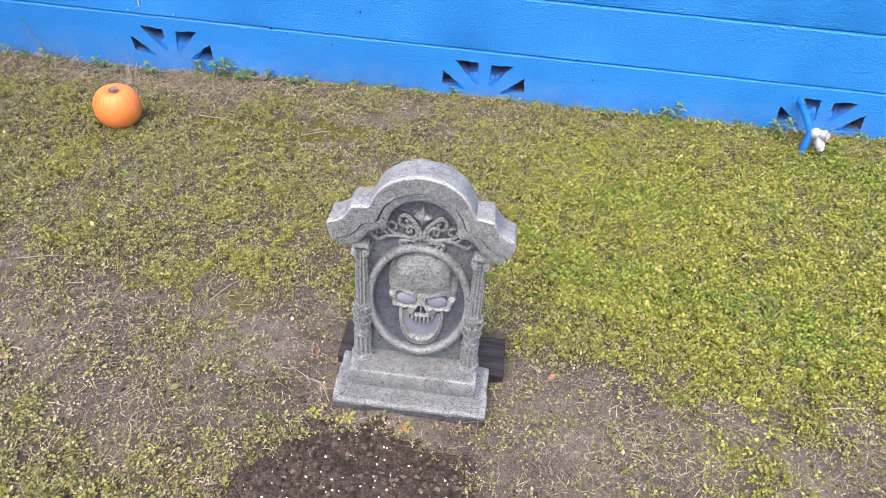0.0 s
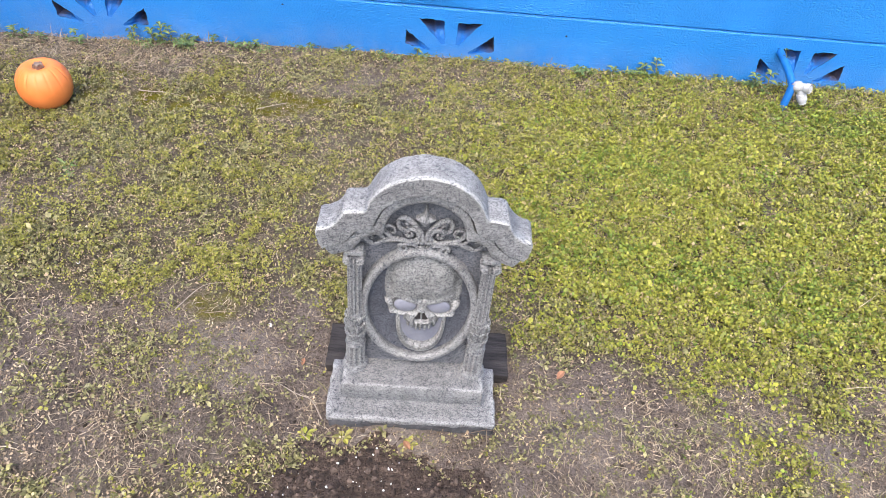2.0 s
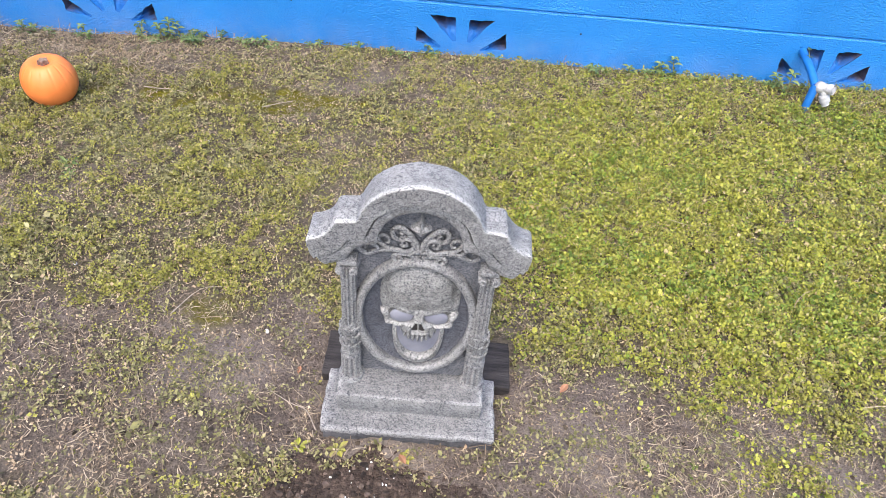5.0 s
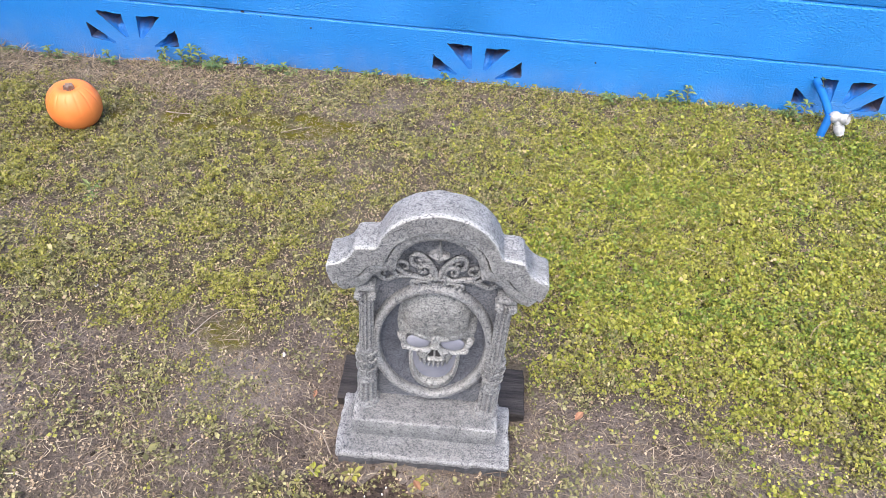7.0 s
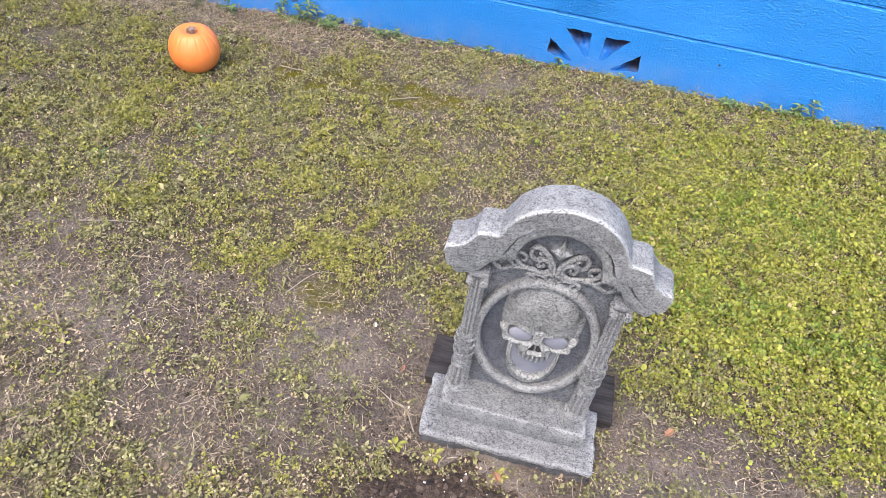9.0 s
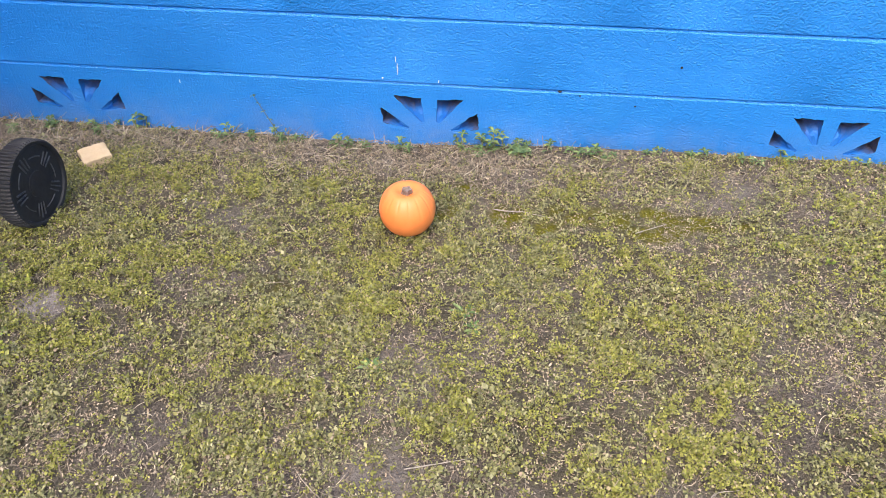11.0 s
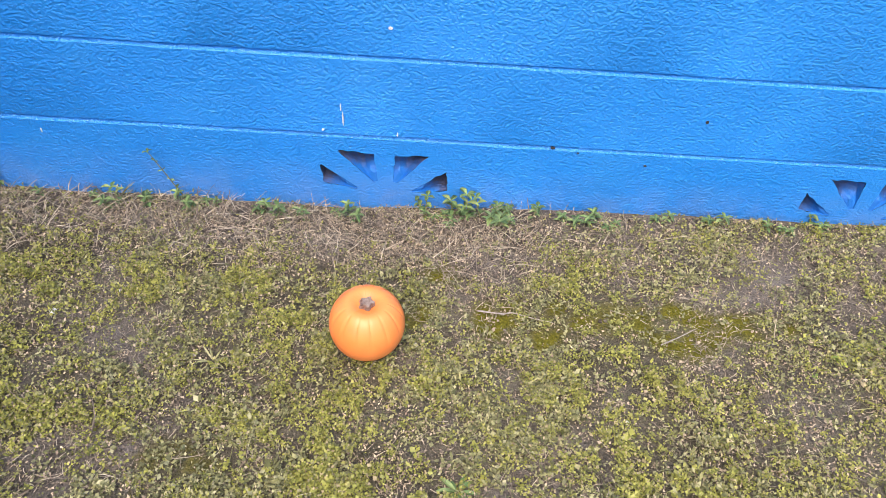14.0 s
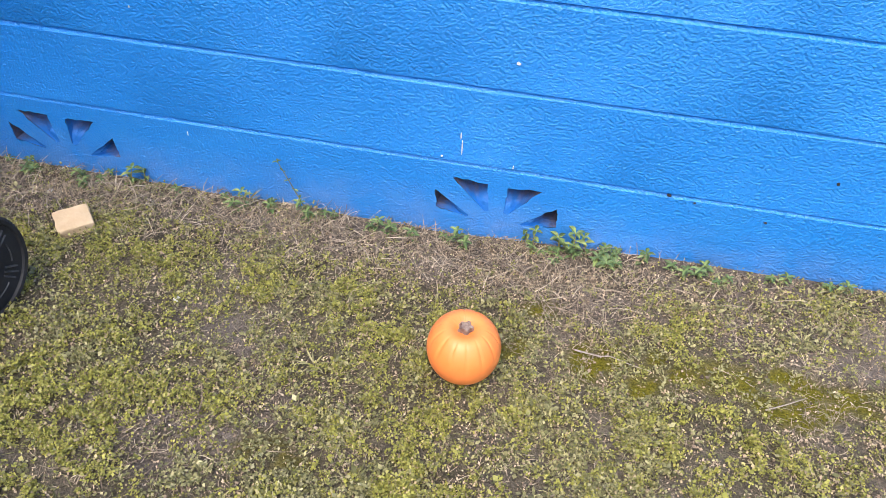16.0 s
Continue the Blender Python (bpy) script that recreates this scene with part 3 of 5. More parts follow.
def oval_ring():
    bm = bmesh.new()
    rub = bm.verts.layers.float.new("rub")
    cz, rx, rz, n = 0.308, 0.0955, 0.1375, 96
    section = [(0.0095, -0.007, 0.0), (0.0085, 0.0, 0.0), (0.0075, 0.005, 0.1), (0.0045, 0.0092, 0.25), (0.0, 0.0105, 0.1), (-0.004, 0.0092, 0.3), (-0.0062, 0.006, 0.5), (-0.007, 0.0, 0.1), (-0.0065, -0.008, 0.0)]
    rows = []
    for k in range(n):
        a = 2 * math.pi * k / n
        d = Vector((math.cos(a) / rx, 0, math.sin(a) / rz)).normalized()
        c = Vector((rx * math.cos(a), 0, cz + rz * math.sin(a)))
        row = []
        for s, h, worn in section:
            q = bm.verts.new(at_tomb(*(c + d * s + Vector((0, -1.4195 - h, 0)))))
            q[rub] = worn * (0.4 + 0.8 * float(lump(a * 9, s * 300, 6)))
            row.append(q)
        rows.append(row)
    for k in range(n):
        a, b = rows[k], rows[(k + 1) % n]
        for j in range(len(section) - 1):
            bm.faces.new((a[j], b[j], b[j + 1], a[j + 1]))
    for v in bm.verts:
        v.co += 0.0007 * noise.noise_vector(v.co * 110)
    part("oval_frame", bm, STONE, tomb)


oval_ring()


def bell(d2):
    return np.exp(-d2)


def skull_height(u, v):
    """Relief of the skull over the oval's floor; u from the middle line, v world height."""
    au = np.abs(u)

    def dome(cv, ru, rv, high, power=2.4):
        d = np.abs(u / ru) ** power + np.abs((v - cv) / rv) ** power
        return high * np.sqrt(np.clip(1 - d, 0, 1))

    def bar(u0, v0, u1, v1, wide, high):
        """A raised rounded bar on both sides."""
        f = np.clip(((au - u0) * (u1 - u0) + (v - v0) * (v1 - v0)) / ((u1 - u0) ** 2 + (v1 - v0) ** 2), 0, 1)
        d = np.hypot(au - u0 - f * (u1 - u0), v - v0 - f * (v1 - v0))
        return high * np.sqrt(np.clip(1 - (d / wide) ** 2, 0, 1))
    # the broad head, the forehead proud of the temples, the face
    h = dome(0.357, 0.0670, 0.073, 0.0155, 2.6)
    h = np.maximum(h, dome(0.374, 0.0575, 0.0590, 0.0235, 2.8))
    h = np.maximum(h, dome(0.318, 0.0560, 0.044, 0.0205, 3.0))
    h = np.maximum(h, dome(0.287, 0.0345, 0.043, 0.0270, 2.3))
    h = h - 0.005 * bell(((au - 0.0570) / 0.0055) ** 2 + ((v - 0.358) / 0.026) ** 2)
    # cheek bones reaching out to the sides, brow ends, hollows under them
    h = np.maximum(h, bar(0.030, 0.2950, 0.052, 0.2985, 0.0075, 0.0215))
    h = np.maximum(h, bar(0.050, 0.2990, 0.0580, 0.3165, 0.0080, 0.0165))
    h = h - 0.017 * bell(((au - 0.0410) / 0.0068) ** 2 + ((v - 0.2760) / 0.012) ** 2)
    # brow, bridge of the nose, sockets
    line = v - (0.3285 + 0.24 * (au - 0.0285))
    h = h + 0.0016 * bell(((line - 0.0055) / 0.0055) ** 2) * (1 - ease(0.050, 0.058, au))
    h = h - 0.0030 * bell((u / 0.004) ** 2 + ((v - 0.337) / 0.010) ** 2)
    h = h + 0.0025 * bell((u / 0.0060) ** 2 + ((v - 0.313) / 0.014) ** 2)
    eye = np.abs((au - 0.0288) / 0.0205) ** 2.8 + np.abs((v - 0.3165) / 0.0180) ** 2.8
    socket = (1 - ease(0.80, 1.10, eye)) * (1 - ease(-0.0020, 0.0004, line))
    h = h * (1 - socket) + 0.008 * socket
    h = h + 0.0016 * bell(((eye ** 0.36 - 1.13) / 0.06) ** 2) * (line < 0)
    # nose opening
    half = 0.0055 + 0.0085 * np.clip((0.3065 - v) / 0.018, 0, 1) ** 0.8
    hole = (1 - ease(0.8, 1.05, au / half)) * ease(0.2815 - 0.25 * np.minimum(au, 0.006), 0.2845 - 0.25 * np.minimum(au, 0.006), v) * (1 - ease(0.3050, 0.3080, v))
    edge = bell(((au / half - 1.2) / 0.18) ** 2) * ease(0.277, 0.284, v) * (1 - ease(0.303, 0.309, v))
    h = h * (1 - hole) + hole * (0.0170 + 0.007 * bell((au / 0.0015) ** 2) * ease(0.280, 0.292, v)) + 0.0030 * edge
    # upper teeth with long roots
    tooth = np.abs(np.sin(u * math.pi / 0.0078 + 1.57))
    zone = (1 - ease(0.272, 0.281, v)) * (1 - ease(0.029, 0.033, au))
    h = h - 0.0080 * (1 - tooth) ** 1.5 * zone + 0.0025 * zone * tooth
    low_edge = 0.2545 + 12.0 * au ** 2 + 0.0040 * (1 - tooth) + 0.0012 * np.sin(u * 640)
    h = h * ease(low_edge - 0.001, low_edge + 0.001, v)
    # open lower jaw with its row of small teeth
    drop = np.clip(0.272 - v, 0, 1)
    outer = (np.abs(u / 0.0455) ** 2.5 + (drop / 0.092) ** 2.5) ** 0.4
    inner = (np.abs(u / 0.0370) ** 2.3 + (drop / 0.0650) ** 2.3) ** (1 / 2.3)
    jaw = (0.010 + 0.009 * np.clip(1 - outer, 0, 0.3) / 0.3) * ease(0.0, 0.05, 1 - outer) * ease(0.985, 1.01, inner) * (1 - ease(0.262, 0.286, v))
    jaw = jaw + 0.004 * bell((u / 0.014) ** 2 + ((v - 0.190) / 0.006) ** 2) * (outer < 1)
    row = ease(0.985, 1.01, inner) * (1 - ease(1.035, 1.08, inner)) * (1 - ease(0.236, 0.250, v))
    jaw = jaw + 0.0045 * row * (0.1 + 0.9 * np.abs(np.sin(np.arctan2(u, 0.262 - v) * 17)) ** 0.8)
    h = np.maximum(h, jaw)
    for start, sway, low in ((-0.014, 0.004, 0.385), (0.002, 0.002, 0.352)):
        crack = np.abs(u - (sway * np.sin(v * 420) + 0.0015 * np.sin(v * 1100) + start))
        h = h - 0.0022 * bell((crack / 0.0010) ** 2) * ease(low, low + 0.006, v) * (1 - ease(low + 0.028, low + 0.040, v)) * (h > 0.004)
    return np.clip(h, 0, 1)


SKULL_X = 0.0055


def skull():
    nu, nv = 170, 290
    us, vs = np.linspace(-0.0745, 0.0745, nu), np.linspace(0.170, 0.440, nv)
    U, V = np.meshgrid(us, vs)
    H = skull_height(U, V)
    H = H + 0.0007 * (lumps(U * 420, V * 420, 8) - 0.5) * (H > 0.003)
    keep = (U / 0.090) ** 2 + ((V - 0.308) / 0.131) ** 2 < 1
    y = -1.4055 - H
    co = np.stack([U + SKULL_X, y + 1.42, V - TZ], -1).reshape(-1, 3)
    idx = (np.arange(nv - 1)[:, None] * nu + np.arange(nu - 1)[None])
    raised = np.maximum.reduce([H[:-1, :-1], H[1:, :-1], H[:-1, 1:], H[1:, 1:]]) > 0.0015
    ok = raised & keep[:-1, :-1] & keep[1:, 1:]
    i = idx[ok]
    faces = np.stack([i, i + 1, i + nu + 1, i + nu], -1)
    used = np.unique(faces)
    remap = -np.ones(len(co), int)
    remap[used] = np.arange(len(used))
    me = bpy.data.meshes.new("skull_relief")
    me.from_pydata(co[used].tolist(), [], remap[faces].tolist())
    me.materials.append(SKULL)
    me.shade_smooth()
    soft = H.copy()
    for _ in range(6):
        soft[1:-1, 1:-1] = (soft[1:-1, 1:-1] * 2 + soft[:-2, 1:-1] + soft[2:, 1:-1] + soft[1:-1, :-2] + soft[1:-1, 2:]) / 6
    rub_layer(me, np.clip((H - soft) * 300 - 0.1, 0, 0.35).reshape(-1)[used])
    ob = new("skull_relief", me)
    ob.parent = tomb
    tagged(ob, "carved grey skull with an open toothed jaw")
    for side in (-1, 1):
        bm = bmesh.new()
        bmesh.ops.create_uvsphere(bm, u_segments=24, v_segments=14, radius=1)
        for v in bm.verts:
            x, z = v.co.x * 0.0205, v.co.z * 0.0160
            v.co = Vector(at_tomb(SKULL_X + side * (0.0288 + x), -1.4195 + v.co.y * 0.0060, 0.3140 + z))
        part("eye_lens", bm, LENS, tomb, "milky grey plastic eye")
    # Flat near-black patches paint the shade inside the nose hollow.
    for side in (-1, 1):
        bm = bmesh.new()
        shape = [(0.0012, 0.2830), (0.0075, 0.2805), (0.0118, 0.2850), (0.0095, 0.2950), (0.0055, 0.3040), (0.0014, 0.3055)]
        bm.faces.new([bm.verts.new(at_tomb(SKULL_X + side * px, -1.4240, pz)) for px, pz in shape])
        part("nostril", bm, HOLE, tomb, "near-black patch that paints the nose hollow's shade")
    bm = bmesh.new()
    mid = bm.verts.new(at_tomb(SKULL_X, -1.4150, 0.240))
    ring = []
    for k in range(41):
        a = math.pi * (1 + k / 40)
        c, d = math.cos(a), math.sin(a)
        px = 0.0385 * math.copysign(abs(c) ** (2 / 2.3), c)
        ring.append(bm.verts.new(at_tomb(SKULL_X + px, -1.4125, 0.276 - 0.0710 * abs(d) ** (2 / 2.3))))
    for a, b in zip(ring, ring[1:] + ring[:1]):
        bm.faces.new((a, b, mid))
    part("mouth_lens", bm, LENS, tomb, "milky grey plastic mouth lens")


skull()


def column(side):
    """A fluted half column with a leafy collar and a scrolled capital."""
    cx, cy = side * 0.1095, -1.4265 + 1.42
    bm = bmesh.new()
    lathe(bm, [(0.0235, 0.146 - TZ), (0.0235, 0.152 - TZ), (0.0205, 0.157 - TZ)], 28, 0, 0, (cx, cy))
    lathe(bm, [(0.0182, 0.155 - TZ), (0.0178, 0.208 - TZ), (0.0165, 0.212 - TZ)], 70, 10, 0.24, (cx, cy))
    lathe(bm, [(0.0178, 0.211 - TZ), (0.0184, 0.215 - TZ), (0.0160, 0.219 - TZ), (0.0168, 0.223 - TZ), (0.0150, 0.227 - TZ)], 28, 0, 0, (cx, cy))
    column_ob = part("column", bm, STONE_CARVED, tomb, "fluted half column with leafy collar")
    bm = bmesh.new()
    lathe(bm, [(0.0135, 0.222 - TZ), (0.0145, 0.25 - TZ), (0.0140, 0.285 - TZ), (0.0125, 0.300 - TZ)], 24, 0, 0, (cx, cy))
    for row, (zz, count, length, out) in enumerate(((0.226, 8, 0.030, 0.0055), (0.250, 8, 0.030, 0.0065), (0.276, 7, 0.022, 0.0050))):
        for k in range(count):
            a = 2 * math.pi * (k + 0.5 * row) / count
            d, t = Vector((math.cos(a), math.sin(a), 0)), Vector((-math.sin(a), math.cos(a), 0))
            stem = [Vector((cx, cy, zz - TZ)) + d * (0.0130 + out * f ** 1.8) + Vector((0, 0, length * f - 0.006 * f ** 4)) for f in (0, 0.35, 0.7, 0.92, 1.02)]
            tube(bm, stem, [0.0030, 0.0036, 0.0032, 0.0028, 0.0014], 6)
            for s in (-1, 1):
                tube(bm, [stem[1], stem[2] + t * s * 0.0045, stem[3] + t * s * 0.0060], [0.0030, 0.0026, 0.0014], 5)
    part("leaf_collar", bm, STONE_CARVED, column_ob)
    bm = bmesh.new()
    lathe(bm, [(0.0132, 0.298 - TZ), (0.0126, 0.38 - TZ), (0.0120, 0.436 - TZ)], 70, 10, 0.26, (cx, cy))
    part("shaft", bm, STONE_CARVED, column_ob)
    bm = bmesh.new()
    box(bm, cx - 0.0150, cx + 0.0150, cy - 0.0125, cy + 0.012, 0.443 - TZ, 0.452 - TZ, 0.002)
    for s in (-1, 1):
        turns = [Vector((cx + s * (0.0110 + (0.0075 - 0.0010 * f) * math.cos(f)), cy - 0.0175, 0.434 - TZ + (0.0085 - 0.0010 * f) * math.sin(f))) for f in np.linspace(1.6, 6.2 + 1.6, 22) * 0.8]
        tube(bm, turns, 0.0024, 6)
        tube(bm, [(cx + s * 0.0110, cy - 0.0165, 0.434 - TZ), (cx + s * 0.0110, cy + 0.008, 0.434 - TZ)], [0.0066, 0.0066], 14)
    part("capital", bm, STONE_CARVED, column_ob)


column(-1)
column(1)


def scrollwork():
    """Leafy scrolls under the arch with a pointed finial."""
    bm = bmesh.new()

    def at(px, py):
        """From pixel positions in the camera's view: across from the middle, down from the arch's top."""
        return Vector(at_tomb(px * 0.000338, -1.4205, 0.5525 - (py - 240) * 0.00041))

    def stroke(points, r0, r1, lift=0.0):
        for s in (-1, 1):
            line = smooth_line([at(s * x, y) for x, y in points], 5)
            n = len(line)
            tube(bm, [p + Vector((0, -lift - 0.001, 0)) for p in line], [1.3 * (r0 + (r1 - r0) * abs(2 * k / (n - 1) - 0.6)) for k in range(n)], 7)

    stroke([(6, 440), (18, 395), (55, 350), (95, 325), (122, 342), (118, 375), (92, 385), (76, 365), (90, 350)], 0.0034, 0.0022, 0.001)
    stroke([(26, 430), (34, 395), (60, 378), (84, 395), (78, 418), (58, 412), (62, 398)], 0.0030, 0.0018, 0.001)
    stroke([(22, 425), (60, 448), (120, 440), (180, 448), (232, 470), (268, 452), (262, 425), (240, 432), (246, 446)], 0.0036, 0.0020)
    stroke([(268, 455), (290, 430), (302, 405)], 0.0030, 0.0008)
    stroke([(120, 438), (160, 425), (188, 395), (168, 372), (140, 385), (142, 408), (158, 405)], 0.0030, 0.0018)
    stroke([(180, 446), (205, 425), (222, 405), (204, 395), (196, 410)], 0.0027, 0.0016)
    stroke([(30, 470), (60, 462), (95, 462), (118, 478), (104, 498), (82, 492), (84, 476), (96, 478)], 0.0030, 0.0018)
    stroke([(6, 455), (28, 448), (40, 464), (26, 478), (14, 468)], 0.0028, 0.0016)
    part("scrollwork", bm, STONE, tomb)
    bm = bmesh.new()
    tip = [at(0, 262), at(14, 308), at(46, 325), at(20, 345), at(0, 362), at(-20, 345), at(-46, 325), at(-14, 308)]
    rim = [bm.verts.new(p + Vector((0, 0.006, 0))) for p in tip]
    edge = [bm.verts.new(p + Vector((0, -0.004, 0))) for p in tip]
    top = bm.verts.new(at(0, 326) + Vector((0, -0.013, 0)))
    for k in range(8):
        j = (k + 1) % 8
        bm.faces.new((rim[k], rim[j], edge[j], edge[k]))
        bm.faces.new((edge[k], edge[j], top))
    part("finial", bm, STONE, tomb, smooth=False)


scrollwork()

# dark board under and behind the stone
board = thing("wooden_board", 0.058, -1.332, gz(0.06, -1.33), "short black weathered board lying behind the tombstone", "board")
bm = bmesh.new()
box(bm, -0.182, 0.182, -0.060, 0.048, -0.004, 0.024, 0.002)
bmesh.ops.subdivide_edges(bm, edges=[e for e in bm.edges if e.calc_length() > 0.1], cuts=14, use_grid_fill=True)
for v in bm.verts:
    v.co += 0.0018 * noise.noise_vector(v.co * 40)
part("plank", bm, BLACKWOOD, board)


# ---- pumpkin ----
def pumpkin(x, y, r, h):
    ob = thing("pumpkin", x, y, gz(x, y) - 0.004, "smooth orange pumpkin with a short dry stalk on the lawn", "pumpkin")
    bm = bmesh.new()
    n, rows = 144, []
    rnd = random.Random(9)
    lobes = [rnd.uniform(0.75, 1.2) for _ in range(14)]
    for k in range(41):
        f = math.pi * k / 40
        ring = []
        for i in range(n):
            a = 2 * math.pi * i / n
            lobe = lobes[int(a / (2 * math.pi) * 14) % 14]
            rib = abs(math.sin(a * 7))
            upper = max(0.0, math.cos(f)) ** 0.8
            dent = 0.075 * lobe * math.exp(-(rib / 0.22) ** 2) * (0.03 + 0.97 * upper ** 1.6) * math.sin(f) ** 0.5
            rr = r * math.sin(f) ** 0.88 * (1 - dent)
            z = h / 2 - h / 2 * -math.cos(f)
            z -= 0.16 * h * math.exp(-(math.sin(f) / 0.34) ** 2) * (1 if f < 1.57 else -0.7)
            ring.append(bm.verts.new((rr * math.cos(a), rr * math.sin(a), z)))
        rows.append(ring)
    for a, b in zip(rows, rows[1:]):
        for i in range(n):
            bm.faces.new((a[i], a[(i + 1) % n], b[(i + 1) % n], b[i]))
    bmesh.ops.remove_doubles(bm, verts=bm.verts, dist=0.0002)
    part("rind", bm, SKIN, ob)
    bm = bmesh.new()
    n, rows = 30, []
    for z, s in ((-0.012, 1.7), (-0.006, 1.3), (0.0, 1.1), (0.005, 1.0), (0.009, 1.0), (0.011, 0.85)):
        rows.append([bm.verts.new((0.0125 * s * (1 + 0.2 * math.cos(5 * a)) * math.cos(a) + 0.15 * z, 0.0125 * s * (1 + 0.2 * math.cos(5 * a)) * math.sin(a) - 0.25 * z, h * 0.885 + z)) for a in (2 * math.pi * i / n for i in range(n))])
    for a, b in zip(rows, rows[1:]):
        for i in range(n):
            bm.faces.new((a[i], a[(i + 1) % n], b[(i + 1) % n], b[i]))
    bm.faces.new(rows[-1])
    part("stalk", bm, STALK, ob, "cut dry brown stalk")


pumpkin(-1.068, -0.449, 0.0745, 0.146)


# ---- wheeled cart ----
def wheeled_cart():
    ob = thing("wheeled_cart", -2.040, -0.548, gz(-2.03, -0.55) - 0.003, "low black plastic cart body with a ribbed wheel", "cart", turn=0)
    R, W = 0.116, 0.05
    bm = bmesh.new()
    n = 288
    rows = []
    for k, (r, x) in enumerate(((R * 0.86, W / 2 - 0.006), (R * 0.88, W / 2 - 0.001), (R * 0.95, W / 2), (R, W / 2 - 0.006), (R, 0.0), (R, -W / 2 + 0.006), (R * 0.93, -W / 2), (R * 0.8, -W / 2))):
        ring = []
        for i in range(n):
            a = 2 * math.pi * i / n
            rr = r - (0.005 if k in (3, 4, 5) and i % 4 < 2 else 0)
            ring.append(bm.verts.new((x, rr * math.cos(a), R + rr * math.sin(a))))
        rows.append(ring)
    for a, b in zip(rows, rows[1:]):
        for i in range(n):
            bm.faces.new((a[i], a[(i + 1) % n], b[(i + 1) % n], b[i]))
    wheel = part("wheel", bm, RUBBER, ob, "black ribbed tyre")
    bm = bmesh.new()
    tube(bm, [(-W / 2 + 0.004, 0, R), (W / 2 - 0.006, 0, R)], [R * 0.875, R * 0.875], 64)
    tube(bm, [(0, 0, R), (W / 2 - 0.004, 0, R)], [R * 0.33, R * 0.3], 40)
    part("wheel_disc", bm, RUBBER, wheel)
    face = Vector((W / 2 - 0.0055, 0, R))
    for k in range(5):
        a = 2 * math.pi * k / 5 + 0.55
        d, t = Vector((0, math.cos(a), math.sin(a))), Vector((0, -math.sin(a), math.cos(a)))
        for off in (-0.013, 0.0, 0.013):
            bm = bmesh.new()
            tube(bm, [face + d * R * 0.44 + t * off * 0.7, face + d * R * (0.78 - 4 * abs(off)) + t * off], [0.0020, 0.0024], 6)
            part("rib", bm, SCUFFED, wheel, "scuffed grey rib")
        bm = bmesh.new()
        b = a + math.pi / 5
        tube(bm, [face + Vector((0, math.cos(b + q), math.sin(b + q))) * R * 0.62 for q in np.linspace(-0.3, 0.3, 9)], 0.0016, 6)
        part("rib", bm, SCUFFED, wheel, "scuffed grey rib")
    bm = bmesh.new()
    tube(bm, [(-0.5, 0, R), (0.0, 0, R)], [0.012, 0.012], 12)
    part("axle", bm, RUBBER, ob)
    bm = bmesh.new()
    box(bm, -0.74, -0.13, -0.26, 0.10, 0.03, 0.15, 0.03, 3)
    for v in bm.verts:
        v.co.z += 0.1 * (v.co.x + 0.06) * (1 if v.co.z > 0.1 else 0)
    part("body", bm, RUBBER, ob)


wheeled_cart()

# ---- tan block ----
chunk = thing("foam_block", -2.058, -0.25, gz(-2.07, -0.245), "small broken pale tan foam block on dry soil", "block", turn=42)
bm = bmesh.new()
box(bm, -0.040, 0.040, -0.037, 0.037, 0.0, 0.030, 0.004, 2)
bmesh.ops.subdivide_edges(bm, edges=[e for e in bm.edges if e.calc_length() > 0.02], cuts=5, use_grid_fill=True)
for v in bm.verts:
    v.co += 0.004 * noise.noise_vector(v.co * 38)
    v.co.z += 0.12 * v.co.y + 0.004
part("chunk", bm, BLOCK, chunk)


# ---- garden tap ----
def tap():
    x, y = 1.235, -0.17
    ob = thing("garden_tap", x, y, gz(x, y), "blue painted pipe with a grey-white plastic tap", "tap")
    z0 = gz(x, y)
    def loc(px, py, pz):
        return (px - x, py - y, pz - z0)
    bm = bmesh.new()
    tube(bm, smooth_line([loc(1.243, 0.05, 0.132), loc(1.240, -0.03, 0.124), loc(1.243, -0.10, 0.110), loc(1.246, -0.155, 0.092)], 4), 0.0125, 16)
    tube(bm, [loc(1.236, -0.178, -0.02), loc(1.238, -0.172, 0.05), loc(1.245, -0.160, 0.096)], [0.0125, 0.0125, 0.0135], 16)
    part("pipe", bm, PIPE, ob)
    bm = bmesh.new()
    bmesh.ops.create_uvsphere(bm, u_segments=20, v_segments=12, radius=0.019)
    bmesh.ops.translate(bm, verts=bm.verts, vec=loc(1.258, -0.166, 0.094))
    tube(bm, [loc(1.262, -0.168, 0.095), loc(1.282, -0.182, 0.099)], [0.0150, 0.0135], 18)
    valve = part("valve", bm, PVC, ob, "weathered grey plastic valve body")
    bm = bmesh.new()
    a, b = loc(1.280, -0.180, 0.0985), loc(1.289, -0.191, 0.102)
    tube(bm, [a, b], [0.0165, 0.0165], 20, False)
    tube(bm, [b, a], [0.0105, 0.0105], 20)
    part("knob", bm, WHITE, valve, "open white plastic collar")
    bm = bmesh.new()
    top, low = Vector(loc(1.266, -0.172, 0.092)), Vector(loc(1.290, -0.186, 0.044))
    tube(bm, [top.lerp(low, f) for f in (0.0, 0.35, 0.36, 0.40, 0.78, 0.82, 0.83, 1.0)], [0.0125, 0.0125, 0.0150, 0.0160, 0.0160, 0.0150, 0.0120, 0.0120], 20)
    part("spout", bm, WHITE, ob, "white plastic spout")


tap()


